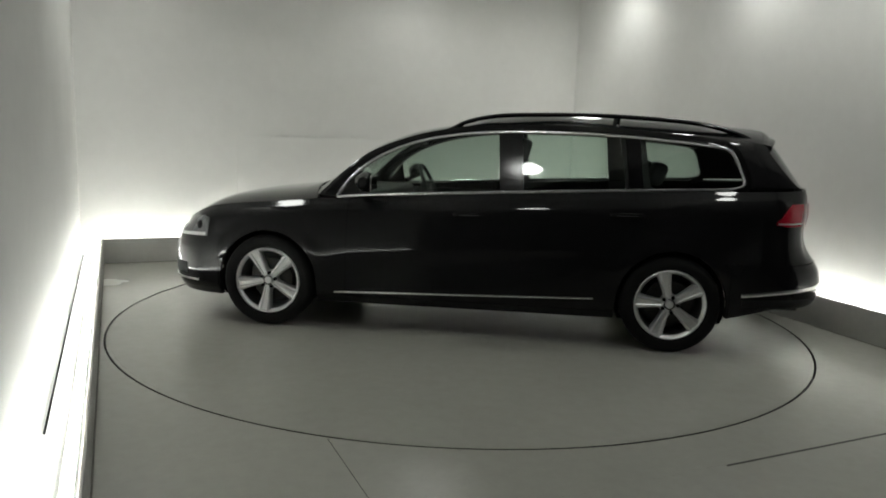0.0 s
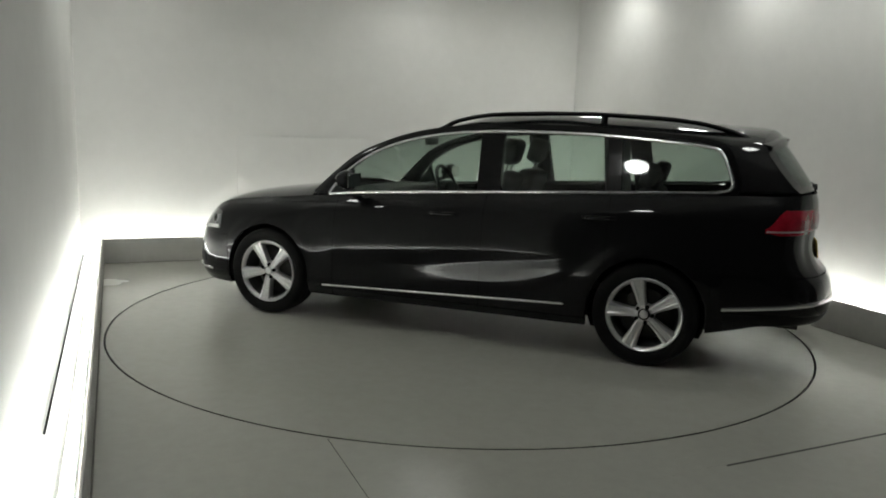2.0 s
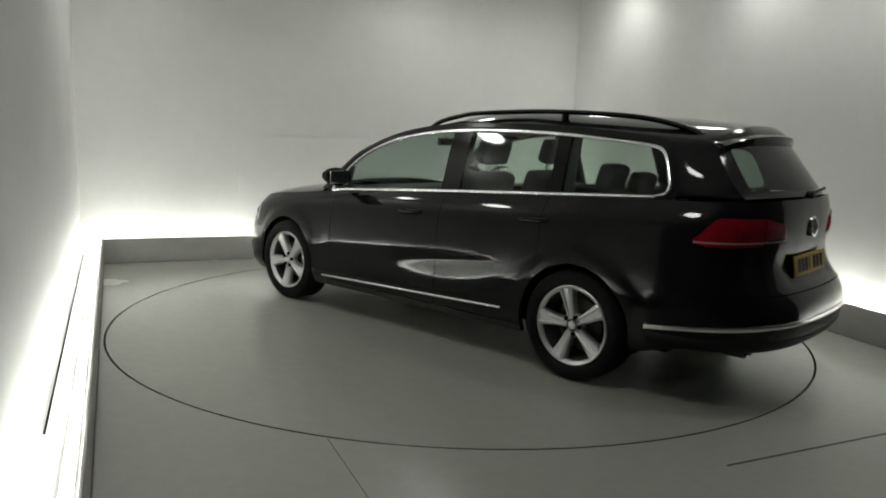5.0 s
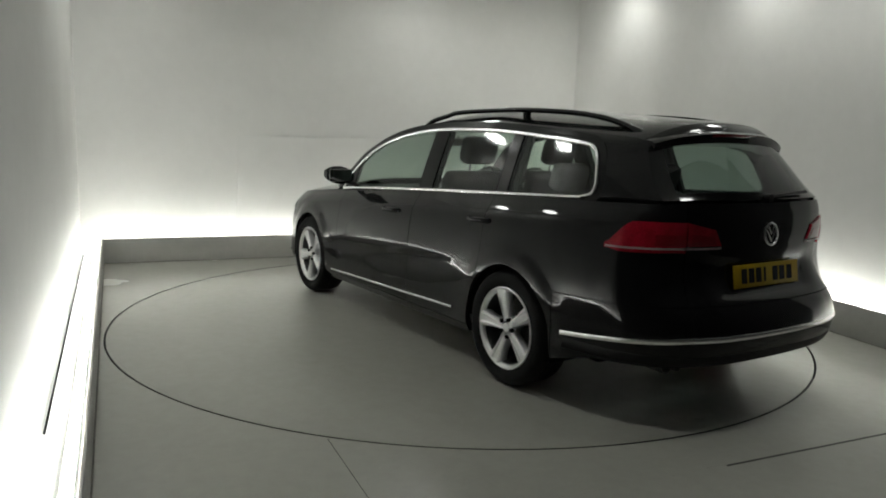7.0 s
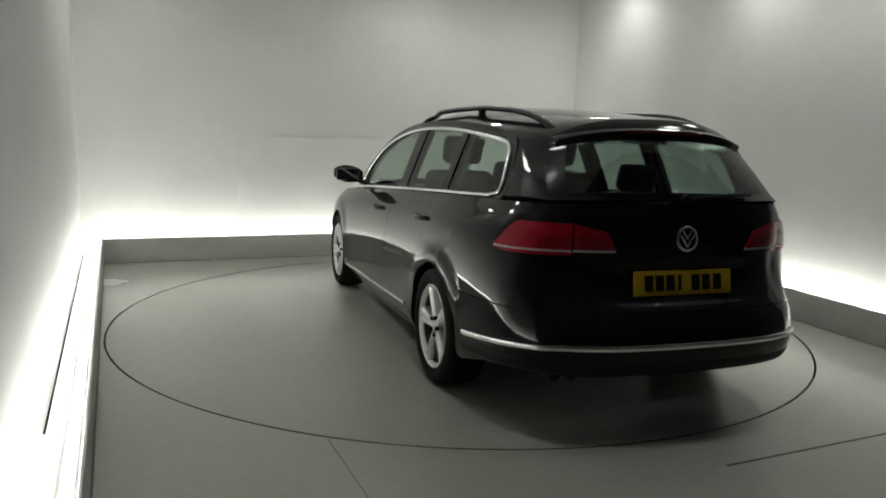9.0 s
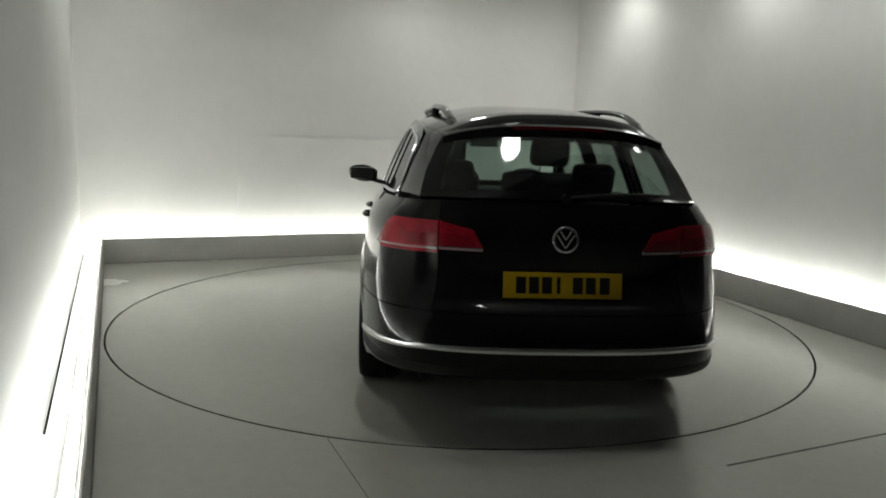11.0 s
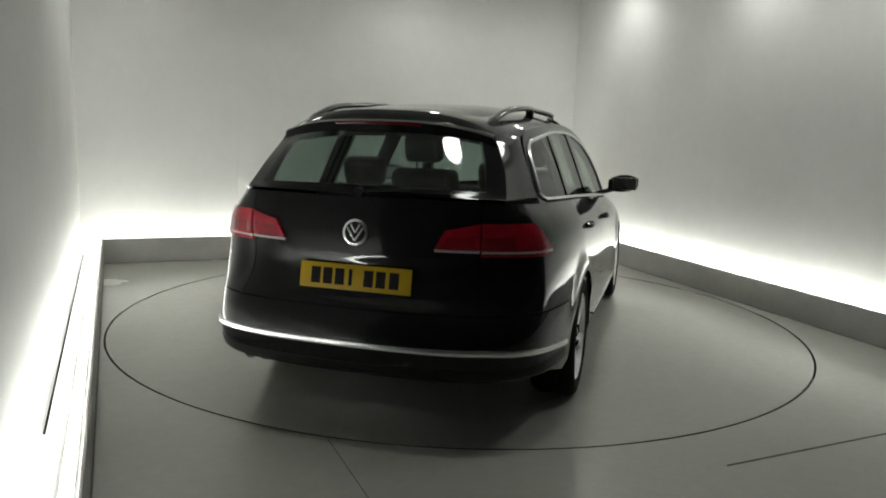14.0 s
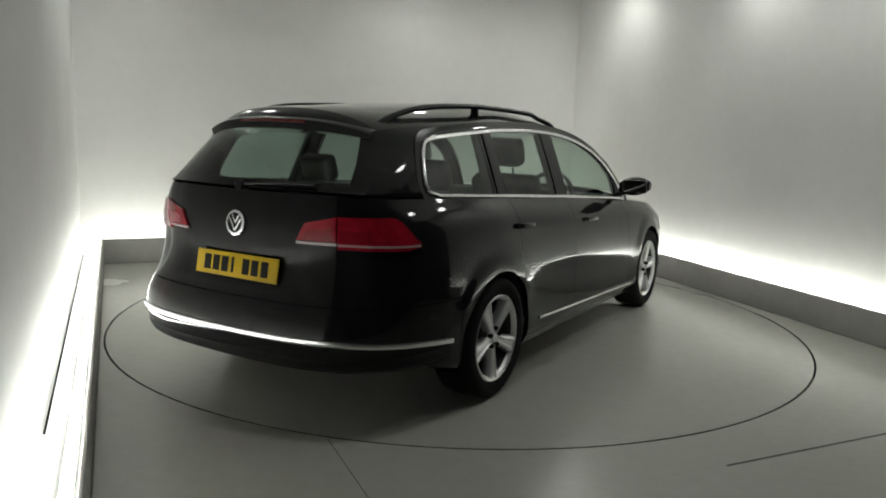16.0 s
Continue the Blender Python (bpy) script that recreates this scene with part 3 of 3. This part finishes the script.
    part("bonnet", close_edges(weld(grid_bm(rows)), 0.002, 0.012), PAINT, car, smooth=50)
    part("cowl", box_bm(0.92, 1.16, -0.70, 0.70, 0.86, 0.90, 0.02), TRIM, car)


def spoiler(car):
    rows = []
    for k in range(-14, 15):
        s = k / 14
        w = 0.515 * s
        back = -2.105 + 0.11 * s * s
        fore = -1.90 + 0.03 * s * s
        z = 1.418 - 0.058 * abs(s) ** 3
        th = 0.058 * (1 - 0.30 * s ** 4)
        rows.append([(fore, w, z - 0.006), ((fore + back) / 2, w, z + 0.004), (back + 0.02, w, z - 0.004), (back, w, z - 0.014), (back + 0.006, w, z - th),
                     (fore, w, z - th - 0.02)])
    bm = grid_bm(rows, closed=True)
    bm.verts.ensure_lookup_table()
    bm.faces.new([bm.verts[i] for i in range(6)][::-1])
    n = len(bm.verts)
    bm.faces.new([bm.verts[i] for i in range(n - 6, n)])
    part("roof_spoiler", bm, PAINT, car, "black roof-edge spoiler", smooth=50)
    rows = []
    for k in range(-8, 9):
        y = 0.21 * k / 8
        s = y / 0.515
        back, z = -2.107 + 0.11 * s * s, 1.418 - 0.058 * abs(s) ** 3
        rows.append([(back + 0.001, y, z - 0.013), (back - 0.001, y, z - 0.020), (back + 0.004, y, z - 0.029)])
    part("brake_light", close_edges(grid_bm(rows), 0, 0.006), DARKRED, car, "narrow dark red high brake light")


def strip_on_skin(us, z_of, half, out, bm=None, sign=1):
    """A rounded bead that follows the body's surface."""
    rows = []
    for u in us:
        z = z_of(u)
        rows.append([Vector((p.x, sign * p.y, p.z)) for p in (skin(u, z - half, -0.004), skin(u, z - half * 0.75, out * 0.8), skin(u, z, out),
                                                                skin(u, z + half * 0.75, out * 0.8), skin(u, z + half, -0.004))])
    return grid_bm(rows, bm=bm)


def brightwork(car):
    for s in (1, -1):
        us = np.linspace(u_of_x(0.875), u_of_x(-0.865), 40)
        part("sill_trim", strip_on_skin(us, lambda u: 0.270 + (0.875 - plan(u)[0].x) / 1.74 * 0.066, 0.008, 0.010, sign=s), CHROME, car, "thin chrome sill strip")
        us = np.linspace(u_of_x(2.17), u_of_x(1.88), 12)
        part("front_bumper_trim", strip_on_skin(us, lambda u: 0.285, 0.009, 0.009, sign=s), CHROME, car, "thin chrome bumper strip")
        us = np.linspace(u_of_x(2.16), u_of_x(1.99), 10)
        part("fog_grille", strip_on_skin(us, lambda u: 0.36, 0.045, 0.004, sign=s), TRIM, car, "black fog lamp grille")
    bm = bmesh.new()
    us = list(np.linspace(u_of_x(-1.79), PU[-1], 60))
    zf = lambda u: 0.401 + 0.059 * min(1, (u - us[0]) / (us[-1] - us[0]) / 0.5)
    for s in (1, -1):
        strip_on_skin(us, zf, 0.014, 0.012, bm, s)
    part("rear_bumper_trim", weld(bm, 2e-4), CHROME, car, "bright chrome strip across the rear bumper")
    bm = bmesh.new()
    us = list(np.linspace(u_of_x(-1.80), PU[-1], 50))
    for s in (1, -1):
        strip_on_skin(us, lambda u: 0.352, 0.03, 0.003, bm, s)
    part("rear_valance", weld(bm, 2e-4), TRIM, car, "black plastic lower bumper")


def lamp_patch(u0, u1, z_low, z_high, out, sign, n=18, m=6, slant=0.0):
    rows = []
    for i in range(n + 1):
        u = u0 + (u1 - u0) * i / n
        t = i / n
        a, b = z_low(t), z_high(t)
        rows.append([Vector((p.x, sign * p.y, p.z)) for p in [skin(u - slant * t * j / m, a + (b - a) * j / m, out) for j in range(m + 1)]])
    return close_edges(grid_bm(rows), 0.001, 0.02)


def lights(car):
    uo, um, ui = u_of_x(-1.992), u_of_y(0.588), u_of_y(0.368)
    for s in (1, -1):
        lo = lambda t: 0.858
        hi = lambda t: 0.880 + 0.110 * ease(t / 0.30) ** 0.8
        ob = part("tail_light", lamp_patch(uo, um - 0.002, lambda t: lo(t) - 0.012 * ease(t / 0.2), hi, 0.010, s), RED, car, "red tail light lens", smooth=50)
        outer = ob
        part("reversing_lens", lamp_patch(uo + 0.006, um - 0.006, lambda t: lo(t) + 0.003, lambda t: lo(t) + 0.014, 0.0125, s, m=2), CLEAR, ob, "pale lower lens strip", smooth=50)
        ob = part("tail_light", lamp_patch(um + 0.004, ui, lambda t: 0.878, lambda t: 0.990 - 0.034 * t, 0.010, s, slant=0.05), RED, car, "red tail light lens", smooth=50)
        part("reversing_lens", lamp_patch(um + 0.004, ui, lambda t: 0.862, lambda t: 0.875, 0.011, s, m=2), CLEAR, ob, "pale lower lens strip", smooth=50)
        part("lens_chamber", lamp_patch(um + 0.030, ui - 0.030, lambda t: 0.884, lambda t: 0.938 - 0.012 * t, 0.0115, s, m=2, slant=0.03), CHAMBER, ob, "darker red inner chamber", smooth=50)
        part("lens_chamber", lamp_patch(uo + 0.55 * (um - uo), um - 0.014, lambda t: 0.878, lambda t: 0.932, 0.0115, s, m=2), CHAMBER, outer, "darker red inner chamber", smooth=50)
        u0, u1 = u_of_x(2.10), u_of_x(1.815)
        ob = part("headlight", lamp_patch(u0, u1, lambda t: 0.585 + 0.015 * t, lambda t: 0.615 + 0.125 * ease(t / 0.55) - 0.01 * ease((t - 0.8) / 0.2), 0.004, s), LENS, car, "clear headlight lens", smooth=50)
        ob.data.materials[0] = LENS
        part("lamp_strip", lamp_patch(u0 + 0.01, u1 - 0.02, lambda t: 0.588 + 0.016 * t, lambda t: 0.612 + 0.016 * t, 0.006, s, m=2), LAMPCLEAR, ob, "pale lower lens strip", smooth=50)
        rows = [[Vector((p.x, s * p.y, p.z)) for p in [skin(u_of_x(1.90) + 0.028 * r * math.cos(2 * math.pi * k / 20), 0.675 + 0.028 * r * math.sin(2 * math.pi * k / 20), 0.006 + 0.006 * (1 - r))
                                                      for r in (0.001, 0.5, 1.0)]] for k in range(21)]
        part("projector", weld(grid_bm(rows)), GLOSSBLACK, ob, "dark round projector")


def badge_and_plate(car):
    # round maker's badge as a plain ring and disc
    x = skin(PU[-1], 0.924).x
    base = Matrix.Translation((x - 0.004, 0, 0.924)) @ Matrix.Rotation(radians(6), 4, "Y") @ Matrix.Rotation(radians(90), 4, "Z")
    ring = [(0.058, -0.004), (0.058, 0.006), (0.053, 0.010), (0.047, 0.010), (0.045, 0.002)]
    ob = part("badge", lathe_bm(ring, 40), CHROME, car, "round chrome badge", at=base)
    part("badge_disc", lathe_bm([(0.0005, 0.003), (0.046, 0.003)], 32), GLOSSBLACK, ob)
    bm = bmesh.new()
    for x0, z0, x1, z1 in ((-0.022, 0.036, 0, 0.000), (0.022, 0.036, 0, 0.000), (-0.036, 0.020, 0, -0.036), (0.036, 0.020, 0, -0.036)):
        tube_bm([(x0, 0.005, z0), (x1, 0.005, z1)], 0.0045, 6, bm=bm)
    part("badge_mark", bm, CHROME, ob)
    px = skin(PU[-1], 0.72).x
    base = Matrix.Translation((px - 0.016, 0, 0.724)) @ Matrix.Rotation(radians(9), 4, "Y")
    pl = part("number_plate", box_bm(-0.004, 0.004, -0.262, 0.262, -0.0565, 0.0565, 0.003, 2), YELLOW, car, "yellow rear number plate", at=base)
    # the characters as plain bars
    for y in (0.185, 0.128, 0.071, 0.020, -0.065, -0.122, -0.184):
        w = 0.022 if abs(y - 0.02) > 0.01 else 0.008
        part("character_bar", box_bm(-0.0055, -0.0035, y - w, y + w, -0.036, 0.036), INK, pl, smooth=0)
    part("plate_ledge", box_bm(px - 0.012, px + 0.03, -0.11, 0.11, 0.646, 0.653, 0.003), TRIM, car)


def handles_and_mirrors(car):
    for s in (1, -1):
        for xc, z in ((-0.03, 0.838), (-1.05, 0.882)):
            pts = []
            for k in range(13):
                t = k / 12
                p = skin(u_of_x(xc + 0.10 - 0.20 * t), z + 0.006 * t, 0.030 * math.sin(math.pi * t) ** 0.4 + 0.002)
                pts.append((p.x, s * p.y, p.z))
            h = part("door_handle", tube_bm(pts, 0.011, 8, 1.3), PAINT, car, "black pull handle")
            pts = [(p[0], p[1] + s * 0.009, p[2] - 0.002) for p in pts[2:-2]]
            part("handle_strip", tube_bm(pts, 0.0025, 6), BARREL, h, "thin chrome handle strip")
        rows = []
        for i in range(9):
            a = i / 8
            rows.append([])
            for k in range(20):
                t = 2 * math.pi * k / 20
                prof = math.sin(math.pi * (0.06 + 0.88 * a)) ** 0.45
                rows[-1].append((0.640 + 0.075 * math.cos(t) * prof * (1.1 if math.cos(t) > 0 else 0.55), s * (0.835 + 0.225 * a),
                                 1.022 + 0.018 * a + 0.068 * math.sin(t) * prof))
        bm = grid_bm(rows, closed=True)
        bm.verts.ensure_lookup_table()
        bm.faces.new([bm.verts[i] for i in range(20)])
        n = len(bm.verts)
        bm.faces.new([bm.verts[i] for i in range(n - 20, n)])
        ob = part("door_mirror", bm, PAINT, car, "black door mirror housing", smooth=50)
        part("mirror_glass", box_bm(0.593, 0.598, min(s * 0.87, s * 1.05), max(s * 0.87, s * 1.05), 0.985, 1.078, 0.002, 1), MIRRORGLASS, ob)
        part("mirror_foot", tube_bm([(0.71, s * 0.775, 0.950), (0.68, s * 0.83, 0.968), (0.655, s * 0.88, 0.985)], 0.03, 8, 0.6), TRIM, ob)
        # roof rails
        rail = spline([(0.19, s * 0.504, 1.379), (0.13, s * 0.502, 1.409), (0.05, s * 0.499, 1.449), (-0.08, s * 0.464, 1.485), (-0.27, s * 0.495, 1.506), (-0.65, s * 0.459, 1.520), (-1.0, s * 0.487, 1.517),
                       (-1.36, s * 0.479, 1.500), (-1.57, s * 0.472, 1.477), (-1.72, s * 0.464, 1.443), (-1.83, s * 0.459, 1.407), (-1.90, s * 0.455, 1.369)], 5)
        ob = part("roof_rail", tube_bm(rail, 0.021, 10, 0.75), GLOSSBLACK, car, "black roof rail")
        for x0 in (-0.98,):
            part("rail_post", tube_bm([(x0, s * 0.487, 1.505), (x0 + 0.004, s * 0.487, 1.47), (x0 + 0.008, s * 0.487, 1.425)], 0.024, 8, 1.0), GLOSSBLACK, ob)
        part("rail_foot", tube_bm([rail[0], rail[6]], 0.022, 8, 0.7), GLOSSBLACK, ob)
        part("rail_foot", tube_bm([rail[-2], rail[-9]], 0.026, 8, 0.7), GLOSSBLACK, ob)
    # rear wiper
    ob = part("rear_wiper", tube_bm([(-2.275, 0.0, 1.10), (-2.285, -0.10, 1.112), (-2.268, -0.28, 1.122), (-2.235, -0.40, 1.120)], 0.008, 6), TRIM, car, "black rear wiper")
    part("wiper_hub", tube_bm([(-2.24, 0, 1.095), (-2.30, 0, 1.098)], 0.022, 12), TRIM, ob)
    # twin tailpipes
    for y in (0.50, 0.58):
        ring = [(0.030, -0.06), (0.034, -0.06), (0.034, 0.05), (0.030, 0.05), (0.028, -0.05)]
        part("tailpipe", lathe_bm(ring, 24), IRON, car, "dark metal tailpipe", at=Matrix.Translation((-2.17, y, 0.300)) @ Matrix.Rotation(radians(90), 4, "Z"))


def wheel(car, x, s, turn):
    base = Matrix.Translation((x, s * HUB_Y, HUB_Z)) @ Matrix.Rotation(0 if s > 0 else math.pi, 4, "Z") @ Matrix.Rotation(radians(-turn), 4, "Y")
    lip = [(0.203, -0.20), (0.203, -0.02), (0.212, -0.008), (0.224, 0.0), (0.229, -0.004), (0.226, -0.02), (0.216, -0.20)]
    w = part("wheel", lathe_bm(lip, 72), ALLOY, car, "silver alloy wheel with five broad spokes", at=base)
    tyre = [(0.222, -0.205), (0.235, -0.212), (0.27, -0.222), (0.298, -0.216), (0.312, -0.200), (0.3175, -0.17), (0.318, -0.14), (0.313, -0.137), (0.313, -0.131),
            (0.3182, -0.128), (0.3182, -0.085), (0.313, -0.082), (0.313, -0.076), (0.318, -0.073), (0.3175, -0.045), (0.312, -0.012), (0.298, 0.004), (0.27, 0.009),
            (0.242, 0.002), (0.230, -0.006), (0.224, -0.02)]
    part("tyre", lathe_bm(tyre, 80), RUBBER, w, "black rubber tyre")
    part("rim_barrel", lathe_bm([(0.204, -0.02), (0.196, -0.06), (0.190, -0.19), (0.06, -0.192)], 56), BARREL, w)
    part("brake_disc", lathe_bm([(0.05, -0.10), (0.145, -0.10), (0.145, -0.125), (0.05, -0.125)], 40), IRON, w)
    for k in range(5):
        a = radians(90 + 72 * k)
        bm = bmesh.new()
        prof = [(0.036, 0.027), (0.085, 0.029), (0.13, 0.035), (0.175, 0.043), (0.214, 0.051)]
        rows = []
        for r, h in prof:
            d = -0.022 + 0.016 * (r - 0.04) / 0.17
            ring = []
            for q, dep in ((-1.0, -0.045), (-1.0, -0.012), (-0.84, -0.001), (-0.5, 0.004), (-0.3, -0.003), (0.3, -0.003), (0.5, 0.004), (0.84, -0.001), (1.0, -0.012), (1.0, -0.045)):
                ring.append((r * math.cos(a) - q * h * math.sin(a), d + dep, r * math.sin(a) + q * h * math.cos(a)))
            rows.append(ring)
        grid_bm(rows, bm=bm)
        part("spoke", bm, ALLOY, w, smooth=35)
        b = radians(90 + 36 + 72 * k)
        part("bolt", lathe_bm([(0.0005, -0.002), (0.006, -0.002), (0.008, 0.003), (0.012, 0.003), (0.012, -0.02)], 10), UNDER, w,
             at=Matrix.Translation((0.050 * math.cos(b), -0.012, 0.050 * math.sin(b))))
    part("wheel_centre", lathe_bm([(0.036, -0.016), (0.052, -0.022), (0.066, -0.032), (0.066, -0.07)], 30), ALLOY, w)
    part("hub_cap", lathe_bm([(0.0005, -0.012), (0.020, -0.013), (0.025, -0.015), (0.027, -0.018), (0.027, -0.04)], 30), ALLOY, w, "round silver centre cap")


def cushion(x0, x1, y0, y1, z0, z1, r=0.05):
    return box_bm(x0, x1, y0, y1, z0, z1, r, 3)


def cabin(car):
    def lean(ob, x, z, deg):
        ob.matrix_basis = Matrix.Translation((x, 0, z)) @ Matrix.Rotation(radians(deg), 4, "Y")

    for s in (1, -1):
        y = s * 0.36
        st = part("front_seat", cushion(-0.12, 0.40, y - 0.25, y + 0.25, 0.43, 0.60), CLOTH, car, "dark grey cloth front seat")
        b = part("backrest", cushion(-0.07, 0.07, y - 0.24, y + 0.24, 0.0, 0.62, 0.06), CLOTH, st)
        lean(b, -0.12, 0.52, -18)
        h = part("headrest", cushion(-0.055, 0.055, y - 0.135, y + 0.135, 0.675, 0.86, 0.05), CLOTH, st)
        lean(h, -0.12, 0.52, -16)
        for d in (-0.06, 0.06):
            p = part("headrest_post", tube_bm([(0, y + d, 0.58), (0, y + d, 0.70)], 0.007, 8), CHROME, st)
            lean(p, -0.12, 0.52, -17)
    st = part("rear_bench", cushion(-1.06, -0.55, -0.64, 0.64, 0.43, 0.60), CLOTH, car, "dark grey cloth rear bench")
    b = part("backrest", cushion(-0.07, 0.07, -0.63, 0.63, 0.0, 0.55, 0.06), CLOTH, st)
    lean(b, -1.08, 0.52, -20)
    for y in (0.40, 0.0, -0.40):
        h = part("headrest", cushion(-0.05, 0.05, y - 0.12, y + 0.12, 0.57 - (0.04 if y == 0 else 0), 0.73 - (0.06 if y == 0 else 0), 0.045), CLOTH, st)
        lean(h, -1.08, 0.52, -18)
    part("dashboard", cushion(0.62, 1.05, -0.72, 0.72, 0.70, 0.935, 0.06), CABIN, car, "dark plastic dashboard")
    part("centre_console", cushion(-0.25, 0.68, -0.10, 0.10, 0.42, 0.66, 0.03), CABIN, car)
    ring = [(0.43 + 0.185 * math.sin(a) * 0.40, -0.36 + 0.185 * math.cos(a), 0.93 + 0.185 * math.sin(a) * 0.92) for a in [2 * math.pi * k / 36 for k in range(36)]]
    w = part("steering_wheel", tube_bm(ring, 0.016, 8, closed=True), CABIN, car, "black steering wheel")
    part("wheel_boss", cushion(0.40, 0.50, -0.44, -0.28, 0.87, 0.98, 0.03), CABIN, w)
    for a in (0, math.pi, -math.pi / 2):
        e = (0.43 + 0.18 * math.sin(a) * 0.40, -0.36 + 0.18 * math.cos(a), 0.93 + 0.18 * math.sin(a) * 0.92)
        part("wheel_spoke", tube_bm([(0.44, -0.36, 0.93), e], 0.014, 6), CABIN, w)
    m = part("inner_mirror", cushion(0.42, 0.45, -0.11, 0.11, 1.275, 1.335, 0.012), CABIN, car, "black rear-view mirror")
    part("mirror_stem", tube_bm([(0.44, 0, 1.32), (0.462, 0, 1.345)], 0.01, 6), CABIN, m)
    for s in (1, -1):
        rows = [[(x0 - 0.06 * (1 - j / 5), s * (side_y(x0, 0.95 + 0.44 * j / 5) - 0.035), 0.95 + 0.44 * j / 5) for j in range(6)] for x0 in (-1.0, -1.05, -1.11, -1.16)]
        part("pillar_trim", close_edges(grid_bm(rows), 0, 0.02), CABIN, car, "dark inner pillar trim", smooth=50)
        part("door_card", box_bm(-1.05, 0.85, min(s * 0.73, s * 0.77), max(s * 0.73, s * 0.77), 0.42, 0.90, 0.01), CABIN, car)


def estate_car():
    car = new("estate_car")
    tagged(car, "glossy black estate car with chrome trim on the turntable", "car")
    body_lower(car)
    greenhouse(car)
    spoiler(car)
    brightwork(car)
    lights(car)
    badge_and_plate(car)
    handles_and_mirrors(car)
    for x, s, turn in ((AXLE, 1, 44), (AXLE, -1, 10), (-AXLE, 1, 58), (-AXLE, -1, 40)):
        wheel(car, x, s, turn)
    cabin(car)
    return car


room()
lamp = downlight()
lamp.matrix_basis = pose(*LAMPS[0], TOP)
for x, y in LAMPS[1:]:
    copy_thing(lamp, pose(x, y, TOP))
DISC_OB = turntable()
CAR = estate_car()


# ---- the turning table carries the car round ----
CAR_C = Vector((0.0984, 0.1954, 0))


def table_angle(t):
    return 147.9517 - 6.9258 * t - 0.0104 * t * t


def motions():
    rows_d, rows_c = [], []
    for k in range(33):
        t = k * 0.5
        a = table_angle(t)
        turn = pose(MID.x, MID.y, 0, 0, 0, a)
        rows_d.append((t, turn))
        rows_c.append((t, turn @ Matrix.Translation(-CAR_C)))
    walk(DISC_OB, rows_d)
    walk(CAR, rows_c)


motions()
